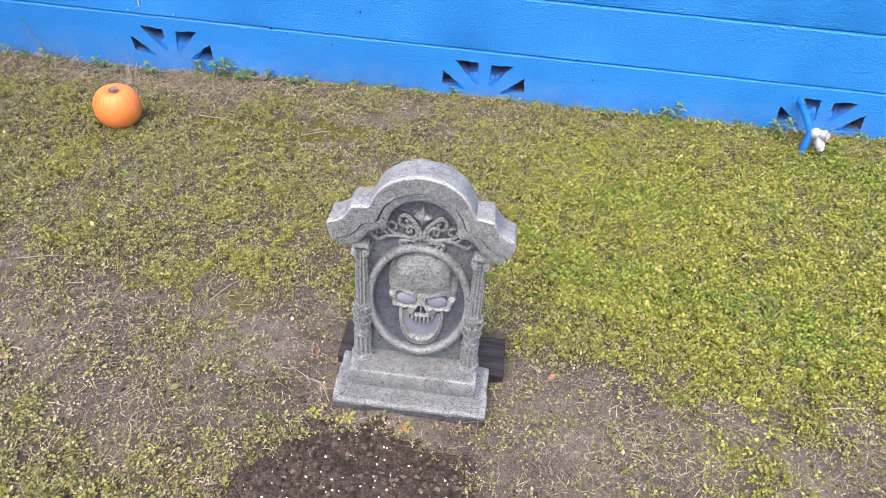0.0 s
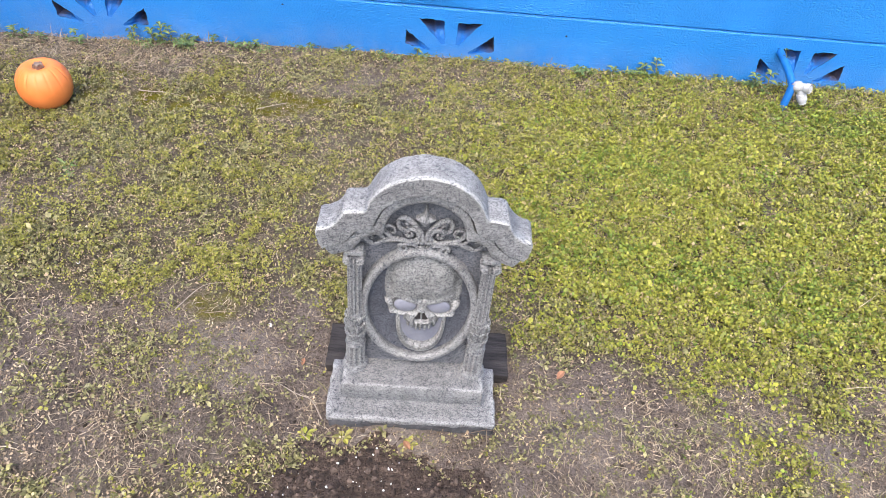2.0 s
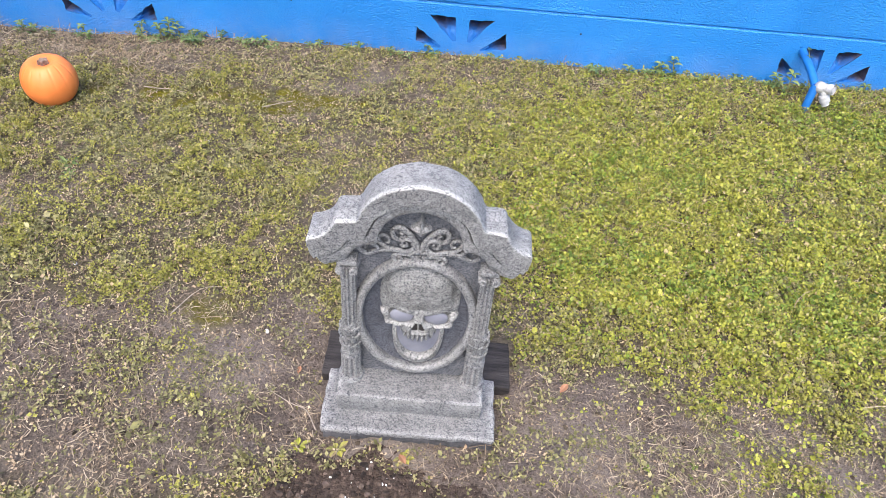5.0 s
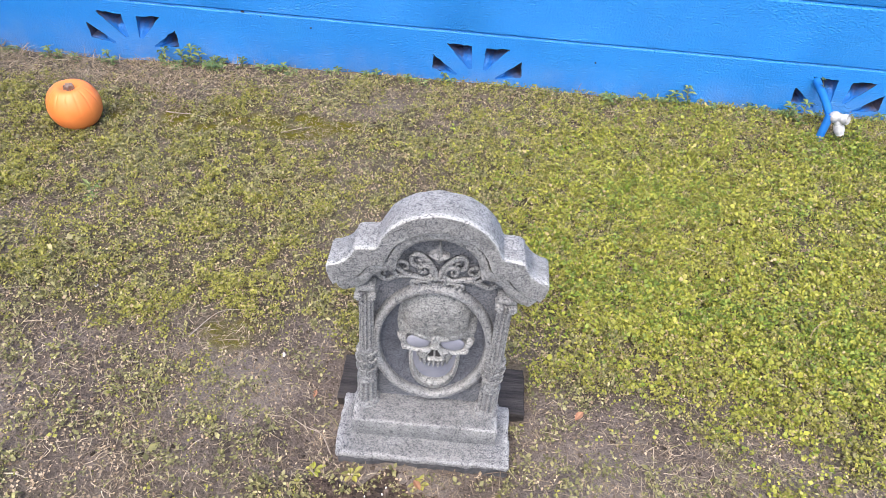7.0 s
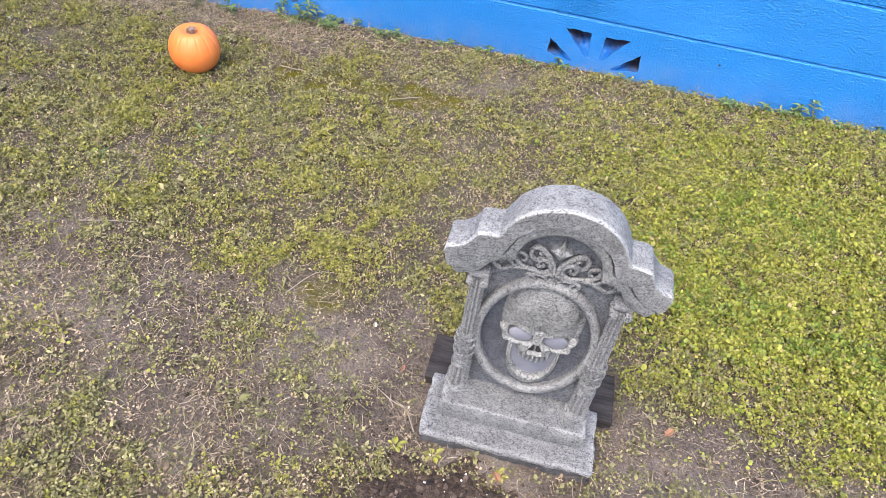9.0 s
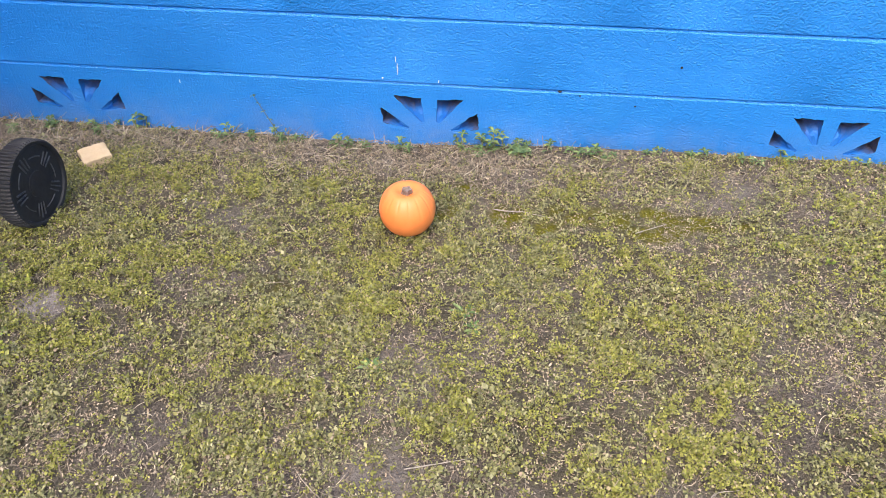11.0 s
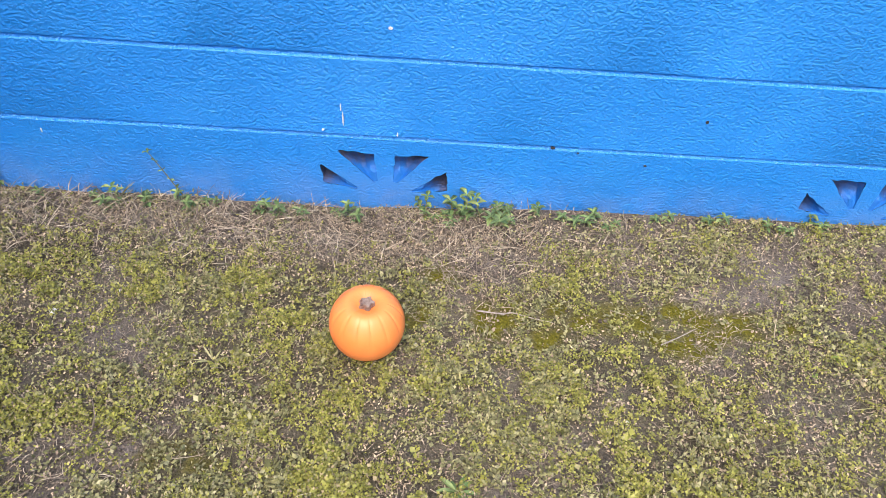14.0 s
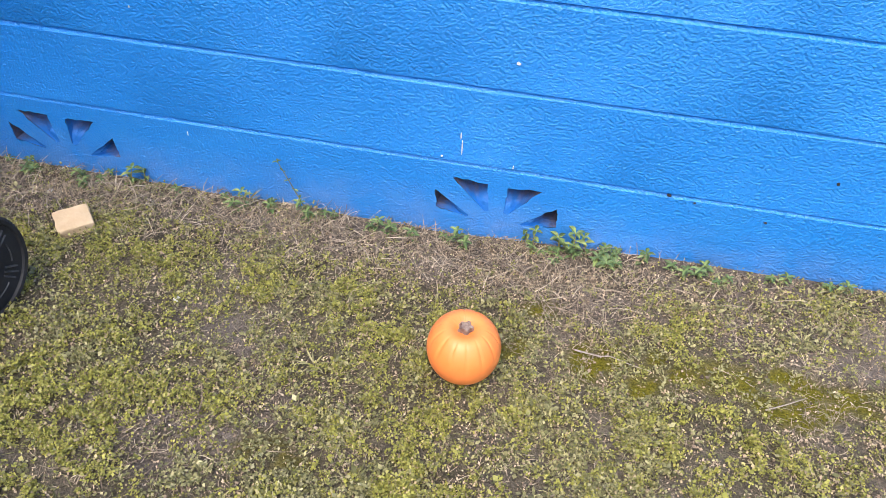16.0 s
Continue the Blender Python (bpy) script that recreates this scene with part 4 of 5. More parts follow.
# ---- potting soil heap ----
def crumb_mesh(name, places, size, material, r):
    """Many small angular lumps in one mesh."""
    g = (1 + 5 ** 0.5) / 2
    ico = np.array([(-1, g, 0), (1, g, 0), (-1, -g, 0), (1, -g, 0), (0, -1, g), (0, 1, g), (0, -1, -g), (0, 1, -g), (g, 0, -1), (g, 0, 1), (-g, 0, -1), (-g, 0, 1)]) / 1.9
    tri = np.array([(0, 11, 5), (0, 5, 1), (0, 1, 7), (0, 7, 10), (0, 10, 11), (1, 5, 9), (5, 11, 4), (11, 10, 2), (10, 7, 6), (7, 1, 8),
                    (3, 9, 4), (3, 4, 2), (3, 2, 6), (3, 6, 8), (3, 8, 9), (4, 9, 5), (2, 4, 11), (6, 2, 10), (8, 6, 7), (9, 8, 1)])
    k = len(places)
    shape = ico[None] * r.uniform(0.6, 1.35, (k, 12, 1)) * r.uniform(0.7, 1.3, (k, 1, 3))
    co = (places[:, None] + shape * size[:, None, None]).reshape(-1, 3)
    me = bpy.data.meshes.new(name)
    me.from_pydata(co.tolist(), [], (tri[None] + 12 * np.arange(k)[:, None, None]).reshape(-1, 3).tolist())
    me.materials.append(material)
    return me


def soil_heap():
    cx, cy, rx, ry = -0.015, -1.90, 0.28, 0.345
    ob = thing("soil_heap", cx, cy, gz(cx, cy), "low heap of dark potting soil with white perlite", "soil heap")
    z0 = gz(cx, cy)
    n = 110
    us = np.linspace(-1.15, 1.15, n)
    U, V = np.meshgrid(us, us)
    X, Y = cx + U * rx, cy + V * ry
    d = np.sqrt(U ** 2 + V ** 2) + 0.22 * (lumps(X * 16, Y * 16, 51) - 0.5)
    rise = np.clip(1 - d, -0.3, 1)
    Z = ground_height(X, Y) + 0.045 * np.clip(rise, 0, 1) ** 0.7 - 0.03 * np.clip(-rise, 0, 1) + 0.016 * (lumps(X * 38, Y * 38, 52) - 0.45) * (rise > -0.05) + 0.010 * (lumps(X * 95, Y * 95, 53) - 0.5)
    co = np.stack([X - cx, Y - cy, Z - z0], -1).reshape(-1, 3)
    i = (np.arange(n - 1)[:, None] * n + np.arange(n - 1)[None])
    keep = (rise > -0.12)[:-1, :-1]
    i = i[keep]
    me = bpy.data.meshes.new("soil")
    me.from_pydata(co.tolist(), [], np.stack([i, i + 1, i + n + 1, i + n], -1).tolist())
    me.materials.append(POTTING)
    me.shade_smooth()
    soil_ob = new("soil", me)
    soil_ob.parent = ob
    r = np.random.RandomState(6)

    def bits(name, count, lo, hi, material, label, sink):
        a, b = r.uniform(-1, 1, count * 2), r.uniform(-1, 1, count * 2)
        ok = a * a + b * b < 0.95
        a, b = a[ok][:count], b[ok][:count]
        iu, iv = ((a + 1.15) / 2.3 * (n - 1)).astype(int), ((b + 1.15) / 2.3 * (n - 1)).astype(int)
        size = lo + (hi - lo) * r.rand(len(a)) ** 2.5
        o = new(name, crumb_mesh(name, co[iv * n + iu] + np.stack([0 * a, 0 * a, size * sink], -1), size, material, r))
        o.parent = ob
        tagged(o, label, kind="stuff")
    bits("clod", 5200, 0.0010, 0.0062, POT_CRUMB, "crumbly dark clods", 0.3)
    bits("perlite", 520, 0.0008, 0.0028, PERLITE, "white perlite grains", 0.5)


soil_heap()


# ---- low plants ----
LEAF = np.array([(0.0, 0.0), (0.48, 0.42), (1.0, 0.14), (0.94, -0.22), (0.40, -0.44)])
SMALL_LEAF = np.array([(0.0, 0.0), (0.55, 0.42), (1.0, -0.04), (0.45, -0.46)])
gen = np.random.RandomState(12)
X0, X1, Y0, Y1 = -2.75, 1.95, -2.05, -0.012
AREA = (X1 - X0) * (Y1 - Y0)


def clear_of(x, y):
    """False where a thing stands."""
    ok = ~((np.abs(x - 0.05) < 0.163) & (y > -1.523) & (y < -1.385))
    ok &= ~((np.abs(x - 0.058) < 0.19) & (y > -1.40) & (y < -1.272))
    ok &= np.hypot(x + 1.068, y + 0.449) > 0.05
    ok &= np.hypot((x + 2.075) / 0.04, (y + 0.245) / 0.035) > 1
    ok &= np.hypot((x + 0.015) / 0.25, (y + 1.90) / 0.32) > 1
    ok &= ~((x < -2.01) & (np.abs(y + 0.55) < 0.045)) & ~((x < -2.17) & (y > -0.81) & (y < -0.45))
    return ok


def scatter(count, density):
    """Places picked by a density from 0 to 1."""
    xs, ys = [], []
    while sum(map(len, xs)) < count:
        x, y = gen.uniform(X0, X1, count), gen.uniform(Y0, Y1, count)
        ok = (gen.rand(count) < density(x, y)) & clear_of(x, y)
        xs.append(x[ok])
        ys.append(y[ok])
        if len(xs) > 90:
            break
    return np.concatenate(xs)[:count], np.concatenate(ys)[:count]


def leaves(name, x, y, size, lift, label, category, material, per=3, slim=1.0, tilt=0.45, shape=LEAF):
    """Small leaves in sprigs of a few, one mesh."""
    n = len(x)
    head = np.stack([x, y, ground_height(x, y) + 0.001 + lift * gen.rand(n) ** 1.2], -1)
    turn = gen.uniform(0, 2 * np.pi, n)
    big = size * np.exp(gen.normal(0, 0.28, n))
    verts, total = [], 0
    for k in range(per):
        a = turn + 2 * np.pi * k / per + gen.normal(0, 0.35, n)
        s = big * gen.uniform(0.7, 1.15, n)
        up = gen.normal(0.12, tilt, n)
        roll = gen.normal(0, tilt, n)
        d = np.stack([np.cos(a) * np.cos(up), np.sin(a) * np.cos(up), np.sin(up)], -1)
        side = np.stack([-np.sin(a) * np.cos(roll), np.cos(a) * np.cos(roll), np.sin(roll)], -1)
        base = head + d * (0.12 * s)[:, None] + np.stack([gen.normal(0, 0.0012, n), gen.normal(0, 0.0012, n), gen.normal(0, 0.0015, n)], -1)
        v = base[:, None] + d[:, None] * (shape[None, :, 0:1] * s[:, None, None]) + side[:, None] * (shape[None, :, 1:2] * (s * slim)[:, None, None])
        verts.append(v.reshape(-1, 3))
    co = np.concatenate(verts)
    low = ground_height(co[:, 0], co[:, 1]) + 0.0005
    co[:, 2] = np.maximum(co[:, 2], low)
    me = bpy.data.meshes.new(name)
    me.from_pydata(co.tolist(), [], np.arange(len(co)).reshape(-1, len(shape)).tolist())
    me.materials.append(material)
    tagged(new(name, me), label, category, kind="stuff")


def blades(name, x, y, length, width, label, category, material, rise=0.25, bend=0.5, lift=0.004):
    """Narrow bent blades, three segments each, one mesh."""
    n = len(x)
    a = gen.uniform(0, 2 * np.pi, n)
    L = length * gen.uniform(0.35, 1.3, n)
    W = width * gen.uniform(0.6, 1.4, n)
    el = np.clip(gen.normal(rise, 0.28, n), -0.05, 1.4)
    p = np.stack([x, y, ground_height(x, y) + lift * gen.rand(n) ** 1.5], -1)
    curl = gen.normal(0, bend, n)
    rows = []
    for k in range(4):
        w = W * (1.0, 0.95, 0.75, 0.2)[k]
        side = np.stack([-np.sin(a), np.cos(a), 0.35 * np.ones(n)], -1)
        rows += [p - side * w[:, None] / 2, p + side * w[:, None] / 2]
        p = p + np.stack([np.cos(a) * np.cos(el), np.sin(a) * np.cos(el), np.sin(el)], -1) * (L / 3)[:, None]
        a = a + curl / 3
        el = el - gen.uniform(0.0, 0.35, n)
    co = np.stack(rows, 1).reshape(-1, 3)
    co[:, 2] = np.maximum(co[:, 2], ground_height(co[:, 0], co[:, 1]) + 0.0008)
    b = np.arange(n)[:, None] * 8
    faces = np.concatenate([b + np.array([[2 * k, 2 * k + 1, 2 * k + 3, 2 * k + 2]]) for k in range(3)])
    me = bpy.data.meshes.new(name)
    me.from_pydata(co.tolist(), [], faces.tolist())
    me.materials.append(material)
    tagged(new(name, me), label, category, kind="stuff")


def green_part(x, y):
    return (1 - 0.97 * bare_map(x, y)) * (1 - 0.95 * dry_map(x, y))


def lush_map(x, y):
    g = ease(-0.15, 0.8, x + 0.5 * (lumps(x * 4, y * 4, 61) - 0.5)) * (0.5 + 0.5 * ease(-0.25, -0.5, y)) * (1 - 0.85 * ease(-1.1, -1.5, y) * (1 - 0.25 * ease(0.6, 1.1, x)))
    return np.clip(g + 0.5 * spot(x, y, -2.2, -1.05, 0.4, 0.3), 0, 1)


def yellow_density(x, y):
    return green_part(x, y) * (1 - 0.62 * ease(-1.15, -1.5, y) * (1 - 0.5 * ease(0.6, 1.1, x))) * (0.26 + 0.74 * ease(0.38, 0.6, lumps(x * 9, y * 9, 71))) * (0.05 + 0.95 * ease(0.43, 0.56, lumps(x * 40, y * 40, 76)))


def lush_density(x, y):
    return green_part(x, y) * lush_map(x, y) * (0.4 + 0.6 * ease(0.3, 0.6, lumps(x * 10, y * 10, 72))) * (0.07 + 0.93 * ease(0.42, 0.55, lumps(x * 38, y * 38, 77)))


def deep_density(x, y):
    d = 1.0 * spot(x, y, 1.36, -0.27, 0.3, 0.13) + 0.8 * spot(x, y, 0.545, -1.035, 0.2, 0.13) + 0.7 * spot(x, y, 0.62, -0.61, 0.2, 0.12)
    d = d + 0.7 * spot(x, y, 0.9, -1.12, 0.22, 0.16) + 0.6 * spot(x, y, 0.39, -0.87, 0.14, 0.1) + 0.2 * lush_map(x, y)
    return np.clip(d, 0, 1) * (1 - 0.9 * bare_map(x, y)) * (0.15 + 0.85 * ease(0.42, 0.56, lumps(x * 34, y * 34, 79)))


def olive_density(x, y):
    return (1 - 0.72 * bare_map(x, y)) * (1 - 0.8 * dry_map(x, y)) * (1 - 0.25 * lush_map(x, y)) * (0.15 + 0.85 * ease(0.42, 0.6, lumps(x * 7, y * 7, 73))) * (0.07 + 0.93 * ease(0.43, 0.57, lumps(x * 36, y * 36, 78)))


def dead_density(x, y):
    return np.clip(0.26 + 0.8 * dry_map(x, y) + 0.12 * lush_map(x, y), 0.05, 1) * (1 - 0.6 * bare_map(x, y)) * (0.15 + 0.85 * ease(0.40, 0.58, lumps(x * 32, y * 32, 74)))


def straw_density(x, y):
    return np.clip(0.25 + 0.75 * dry_map(x, y) + 0.5 * bare_map(x, y) - 0.35 * lush_map(x, y) - 0.6 * moss_map(x, y) + 0.3 * ease(-1.2, -1.5, y), 0.03, 1) * (0.3 + 0.7 * ease(0.35, 0.65, lumps(x * 8, y * 8, 75)))


x, y = scatter(150000, yellow_density)
leaves("clover_cover", x, y, 0.0050, 0.020, "dense low yellow-green clover leaves", "clover", CLOVER, 3, 0.95, 0.55, SMALL_LEAF)
x, y = scatter(62000, lush_density)
leaves("green_clover_cover", x, y, 0.0062, 0.023, "dense fresh green clover leaves", "clover", LUSH, 3, 1.05, 0.55)
x, y = scatter(14000, deep_density)
leaves("deep_green_clover_cover", x, y, 0.0064, 0.025, "patches of deep green clover leaves", "clover", DEEP, 3, 1.05, 0.55)
x, y = scatter(92000, olive_density)
leaves("olive_leaf_cover", x, y, 0.0070, 0.016, "dull olive small-leaved ground cover", "ground cover", OLIVE, 3, 0.72, 0.55, SMALL_LEAF)
x, y = scatter(88000, dead_density)
leaves("dry_leaf_litter", x, y, 0.0052, 0.012, "withered tan leaf litter", "leaf litter", DEAD, 2, 0.75, 0.65, SMALL_LEAF)
x, y = scatter(60000, straw_density)
blades("dry_straw", x, y, 0.025, 0.0011, "thin dry grass straws lying on soil", "straw", STRAW, 0.22, 0.8)
x, y = scatter(4200, lambda x, y: np.clip(dry_map(x, y) * ease(-0.4, -0.05, y) * (1 - 0.88 * ease(-0.9, -0.5, x)) + 0.01, 0, 1))
blades("straw_along_wall", x, y, 0.070, 0.0016, "long dry straws matted along the wall", "straw", STRAW, 0.15, 0.8, 0.018)
x, y = scatter(2600, lambda x, y: 0.35 * (1 - bare_map(x, y)) + 0.2)
blades("green_grass", x, y, 0.032, 0.0016, "sparse short green grass blades", "grass", OLIVE, 0.55, 0.5)


x, y = scatter(4200, lambda x, y: np.clip(0.9 * bare_map(x, y) + 0.12 * dry_map(x, y) - 0.5 * moss_map(x, y), 0.01, 1))
size = 0.0010 + 0.0045 * gen.rand(len(x)) ** 3
loose = new("soil_crumbs", crumb_mesh("soil_crumbs", np.stack([x, y, ground_height(x, y) + 0.3 * size], -1), size, CRUMB, gen))
tagged(loose, "loose crumbs of grey-brown soil", "soil", kind="stuff")


# ---- weeds, single plants ----
def lance(bm, root, direction, length, width, droop):
    """One pointed leaf, folded along its middle."""
    d = Vector(direction).normalized()
    side = d.cross(Vector((0, 0, 1)))
    side = side.normalized() if side.length > 0.05 else Vector((1, 0, 0))
    rows = []
    for f, w in ((0.0, 0.12), (0.3, 0.9), (0.55, 1.0), (0.8, 0.6), (1.0, 0.04)):
        c = Vector(root) + d * (length * f) + Vector((0, 0, -droop * length * f * f))
        up = Vector((0, 0, 0.25 * width * w))
        rows.append([bm.verts.new(c - side * width * w / 2 + up), bm.verts.new(c), bm.verts.new(c + side * width * w / 2 + up)])
    for a, b in zip(rows, rows[1:]):
        for k in range(2):
            bm.faces.new((a[k], a[k + 1], b[k + 1], b[k]))


def weed(seed, height, leaf, lean=(0.0, 0.0), stems=1, label="green broad-leaved weed at the foot of the blue wall", bare_stem=False):
    r = random.Random(seed)
    ob = thing("weed", 0, 0, 0, label, "weed", "weeds along the wall")
    for s in range(stems):
        ox, oy = (0, 0) if s == 0 else (r.uniform(-0.03, 0.03), r.uniform(-0.025, 0.01))
        h = height * r.uniform(0.7, 1.1)
        lx, ly = lean[0] + r.uniform(-0.25, 0.25), lean[1] + r.uniform(-0.25, 0.05)
        line = [Vector((ox + lx * h * f, oy + ly * h * f, -0.006 + h * f)) for f in (0, 0.3, 0.6, 0.85, 1)]
        bm = bmesh.new()
        tube(bm, line, [0.0017, 0.0015, 0.0013, 0.001, 0.0007], 6)
        part("stem", bm, OLIVE, ob)
        bm = bmesh.new()
        levels = 4 if not bare_stem else 6
        for k in range(levels):
            f = (k + 1) / levels
            p = line[0].lerp(line[-1], f)
            for q in range(4 if k == levels - 1 else 2):
                a = r.uniform(0, 0.6) + k * 1.3 + q * (1.57 if k == levels - 1 else 3.14)
                size = leaf * r.uniform(0.7, 1.15) * (0.45 if bare_stem else 1)
                lance(bm, p, (math.cos(a), math.sin(a), 0.45), size, size * 0.42, r.uniform(0.2, 0.6))
        part("foliage", bm, WEED, ob)
    return ob


weed_kinds = [weed(1, 0.036, 0.019), weed(2, 0.05, 0.023, stems=2), weed(3, 0.024, 0.016, stems=2), weed(4, 0.036, 0.021, stems=4), weed(5, 0.17, 0.030, (-0.55, 0.0), 1, "thin leggy weed leaning along the blue wall", True)]
SPOTS = ((-2.42, -0.09, 3), (-2.33, -0.06, 3), (-2.16, -0.05, 1), (-2.05, -0.03, 1), (-1.77, -0.035, 0), (-1.70, -0.05, 1), (-1.64, -0.045, 0), (-1.56, -0.03, 1), (-1.545, -0.03, 4), (-1.36, -0.045, 1), (-1.27, -0.05, 0),
         (-1.15, -0.03, 1), (-0.97, -0.035, 1), (-0.90, -0.06, 2), (-0.83, -0.035, 1), (-0.78, -0.045, 3), (-0.81, -0.055, 3), (-0.86, -0.05, 1), (-0.70, -0.03, 0), (-0.63, -0.04, 2), (-0.55, -0.03, 2), (-0.40, -0.03, 2), (-0.27, -0.03, 2), (-0.12, -0.04, 0),
         (0.02, -0.03, 2), (0.24, -0.03, 2), (0.38, -0.03, 0), (0.56, -0.03, 2), (0.68, -0.035, 0), (0.77, -0.04, 3), (0.84, -0.03, 1), (0.93, -0.03, 2), (1.05, -0.03, 0), (1.17, -0.06, 3), (1.30, -0.05, 4), (1.20, -0.10, 1), (1.45, -0.03, 2))
placer = random.Random(77)
used = set()
for px, py, kind in SPOTS:
    m = pose(px, py, gz(px, py), 0, 0, 0 if kind == 4 else placer.uniform(0, 360))
    if kind != 4 and kind in used:
        m = m @ Matrix.Scale(placer.uniform(1.0, 1.5), 4)
    if kind not in used:
        used.add(kind)
        weed_kinds[kind].matrix_basis = m
    else:
        copy_thing(weed_kinds[kind], m)
for k in range(26):
    px, py = placer.uniform(-2.5, 1.55), placer.uniform(-0.075, -0.022)
    copy_thing(weed_kinds[placer.choice((0, 2, 2))], pose(px, py, gz(px, py), 0, 0, placer.uniform(0, 360)))


def rosette(name, x, y, count, length, width, material, label, category, rise=0.5, seed=0):
    r = random.Random(seed)
    ob = thing(name, x, y, gz(x, y), label, category)
    bm = bmesh.new()
    for k in range(count):
        a = 2 * math.pi * k / count + r.uniform(-0.3, 0.3)
        lance(bm, (0.003 * math.cos(a), 0.003 * math.sin(a), 0.002), (math.cos(a), math.sin(a), r.uniform(0.5, 1.2) * rise), length * r.uniform(0.6, 1.2), width, r.uniform(0.2, 0.5))
    part("foliage", bm, material, ob)


rosette("lawn_weed", -0.885, -0.775, 9, 0.033, 0.009, WEED, "grey-green rosette weed among clover", "weed", 0.5, 1)
rosette("lawn_weed", -0.86, -0.83, 7, 0.027, 0.008, WEED, "grey-green rosette weed among clover", "weed", 0.5, 2)
rosette("grass_tuft", -0.36, -0.22, 30, 0.045, 0.003, OLIVE, "low tuft of olive grass", "grass", 0.5, 3)
rosette("straw_tuft", -0.365, -0.300, 14, 0.04, 0.0022, STRAW, "dry pale straw tuft", "straw", 0.8, 4)
rosette("straw_tuft", -0.806, -1.50, 6, 0.05, 0.005, STRAW, "dry pale straw tuft", "straw", 0.4, 5)
rosette("grass_tuft", -1.36, -0.52, 10, 0.04, 0.004, OLIVE, "low tuft of olive grass", "grass", 0.7, 6)
rosette("grass_tuft", -2.06, -0.08, 14, 0.07, 0.004, STRAW, "tuft of yellow grass beside the wall", "grass", 1.1, 7)
rosette("grass_tuft", -1.72, -0.05, 11, 0.08, 0.004, OLIVE, "tuft of green grass at the wall", "grass", 1.3, 17)
rosette("lawn_weed", -1.06, -0.98, 9, 0.034, 0.009, WEED, "grey-green rosette weed among clover", "weed", 0.5, 18)
rosette("lawn_weed", -0.14, -1.545, 8, 0.019, 0.008, LUSH, "small clover sprig at the edge of the heap", "weed", 0.5, 8)
rosette("lawn_weed", -0.07, -1.545, 6, 0.02, 0.01, CLOVER, "small clover sprig by the stone's base", "weed", 0.6, 9)
rosette("lawn_weed", 0.05, -1.553, 6, 0.018, 0.009, CLOVER, "small clover sprig by the stone's base", "weed", 0.6, 10)


def dead_leaf(x, y, size, seed):
    r = random.Random(seed)
    ob = thing("dead_leaf", x, y, gz(x, y) + 0.004, "curled rust-brown fallen leaf", "leaf", "fallen leaves", r.uniform(0, 360))
    bm = bmesh.new()
    lance(bm, (0, 0, 0.002), (1, 0, 0.25), size, size * 0.5, 0.1)
    part("blade", bm, RUST, ob)


for k, (px, py, s) in enumerate(((0.04, -1.548, 0.024), (0.335, -1.40, 0.026), (0.55, -1.28, 0.02), (-0.17, -1.39, 0.018), (0.95, -0.75, 0.022))):
    dead_leaf(px, py, s, k)


def pebble(x, y, size, seed):
    r = random.Random(seed)
    ob = thing("pebble", x, y, gz(x, y), "small pale pebble on the ground", "pebble", "pale pebbles", r.uniform(0, 360))
    bm = bmesh.new()
    bmesh.ops.create_icosphere(bm, subdivisions=2, radius=size)
    for v in bm.verts:
        v.co = Vector((v.co.x * 1.3, v.co.y, v.co.z * 0.7)) * (1 + 0.35 * noise.noise(v.co / size + Vector((seed, 0, 0)))) + Vector((0, 0, size * 0.5))
    part("stone", bm, PEBBLE, ob)


for k, (px, py, s) in enumerate(((-0.971, -0.449, 0.005), (-1.424, -0.296, 0.006), (-1.708, -0.421, 0.0065), (-2.22, -0.12, 0.006), (-0.57, -0.62, 0.0035), (-1.6, -0.35, 0.005), (-0.25, -1.30, 0.004), (-0.7, -1.15, 0.004))):
    pebble(px, py, s, k)


def twig(points, r0, label):
    x, y = points[0]
    z0 = gz(x, y)
    ob = thing("twig", x, y, z0, label, "twig", "dry twigs")
    bm = bmesh.new()
    line = smooth_line([(px - x, py - y, gz(px, py) - z0 + 0.008 + 0.004 * (k % 2)) for k, (px, py) in enumerate(points)], 4)
    tube(bm, line, [r0 * (1 - 0.6 * k / len(line)) for k in range(len(line))], 6)
    part("stick", bm, TWIG, ob)


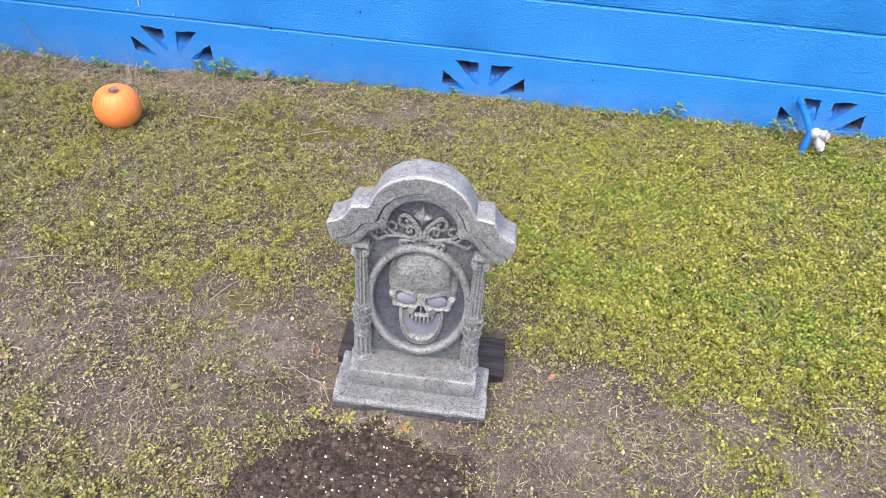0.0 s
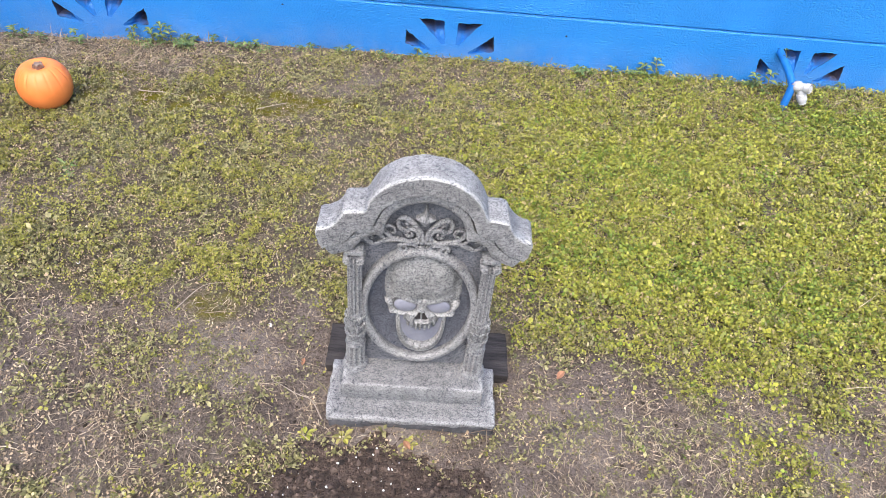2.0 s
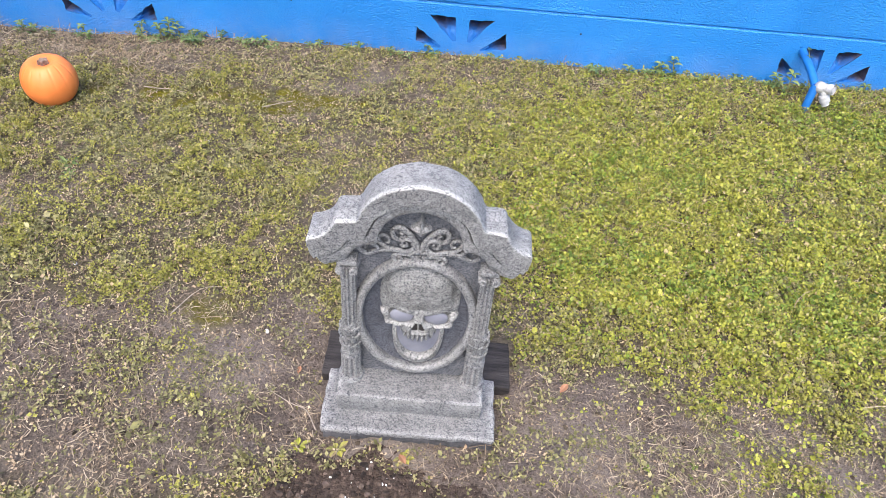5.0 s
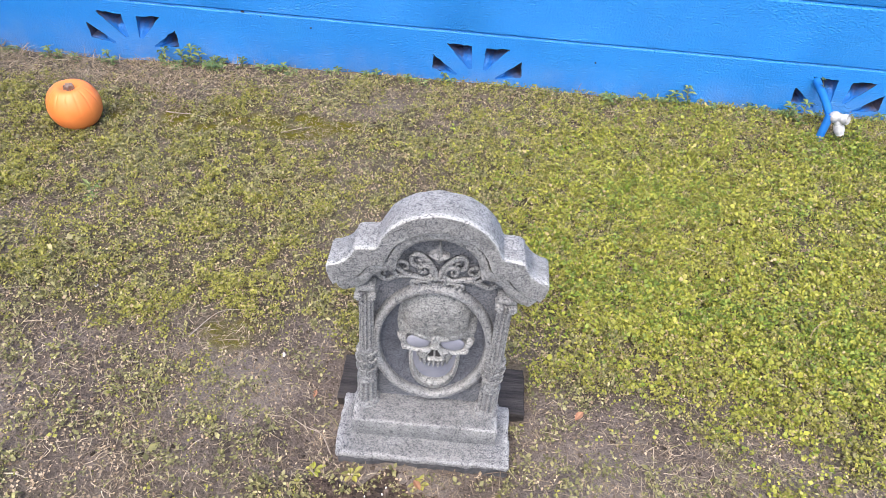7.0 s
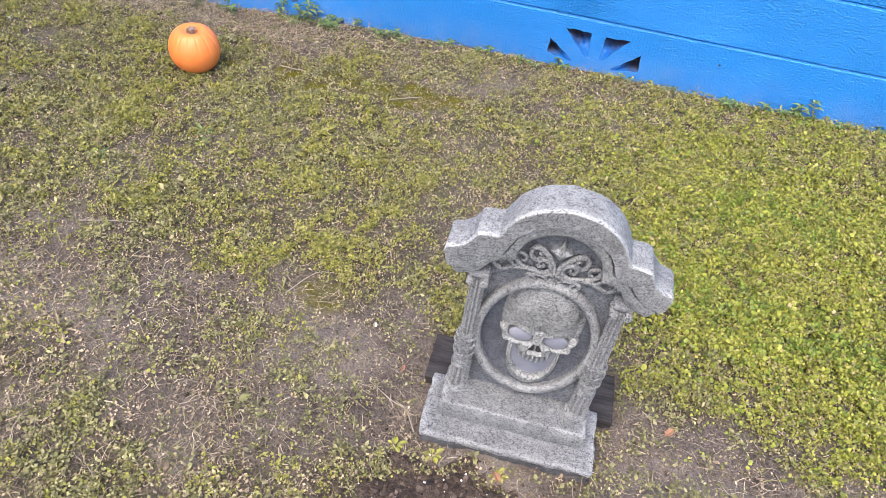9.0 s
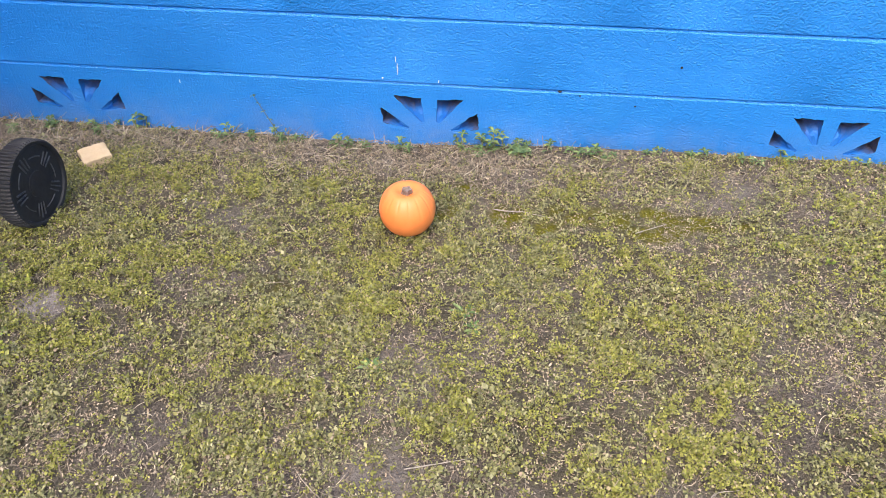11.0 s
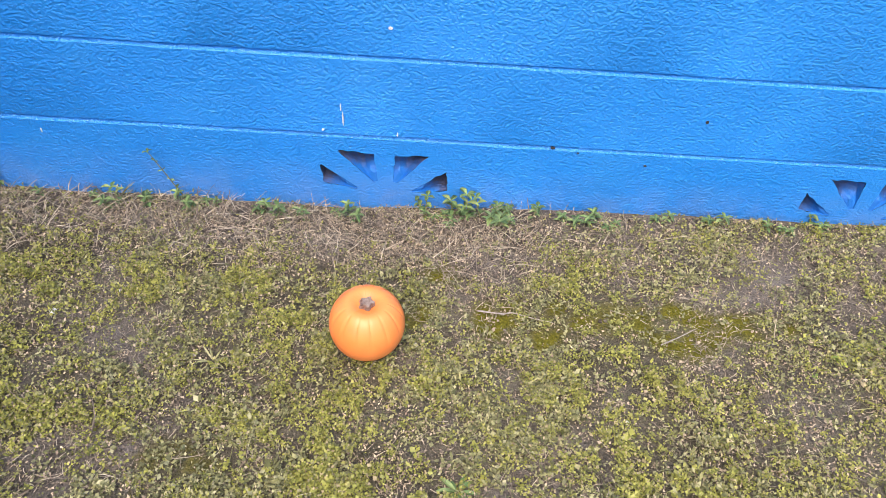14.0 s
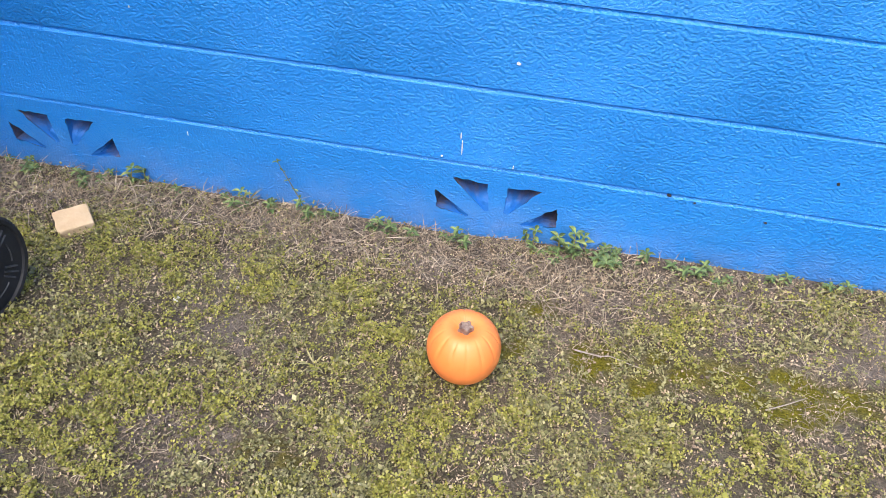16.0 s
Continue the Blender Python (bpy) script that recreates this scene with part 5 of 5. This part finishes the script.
twig(((-0.843, -0.352), (-0.79, -0.36), (-0.77, -0.352), (-0.73, -0.368), (-0.685, -0.377)), 0.0019, "thin pale dry twig on moss")
twig(((-0.467, -0.43), (-0.43, -0.412), (-0.384, -0.383)), 0.0017, "thin pale dry twig on moss")
twig(((-0.115, -1.51), (-0.14, -1.47), (-0.17, -1.46), (-0.22, -1.44)), 0.0015, "curved dry root beside the stone")
twig(((-0.95, -1.22), (-0.88, -1.20), (-0.83, -1.18)), 0.0013, "dry grey twig on bare soil")
twig(((-0.45, -1.28), (-0.41, -1.21), (-0.36, -1.19)), 0.0012, "dry grey twig on bare soil")
twig(((-2.15, -0.06), (-2.06, -0.05), (-1.98, -0.08), (-1.93, -0.10)), 0.002, "long dry stalk along the wall")


# ---- chips and scratches in the wall paint ----
def chip(x, z, w, h, material, seed):
    r = random.Random(seed)
    bm = bmesh.new()
    ring = [(x + w / 2 * math.cos(a) * r.uniform(0.6, 1.2), z + h / 2 * math.sin(a) * r.uniform(0.7, 1.2)) for a in (2 * math.pi * k / 7 for k in range(7))]
    a = [bm.verts.new((px, -0.0042, pz)) for px, pz in ring]
    b = [bm.verts.new((px, 0.002, pz)) for px, pz in ring]
    bm.faces.new(a)
    for k in range(7):
        bm.faces.new((a[k], a[(k + 1) % 7], b[(k + 1) % 7], b[k]))
    part("paint_chip", bm, material, wall, "pale chip in the blue paint" if material is PEBBLE else "dark chip in the blue paint")


for k, (cx, cz, w, h, light) in enumerate(((-1.163, 0.232, 0.003, 0.045, 1), (-1.167, 0.262, 0.0035, 0.02, 1), (-1.057, 0.458, 0.009, 0.007, 1), (-0.35, 0.281, 0.009, 0.008, 0), (-0.455, 0.150, 0.008, 0.004, 0),
                                          (-1.04, 0.196, 0.004, 0.009, 1), (-1.21, 0.199, 0.006, 0.004, 1), (-1.86, 0.150, 0.003, 0.014, 1), (-1.93, 0.47, 0.004, 0.007, 1), (0.5, 0.12, 0.007, 0.006, 0), (-0.68, 0.185, 0.012, 0.004, 0), (-0.62, 0.175, 0.006, 0.004, 0))):
    chip(cx, cz, w, h, PEBBLE if light else BLACKWOOD, k)
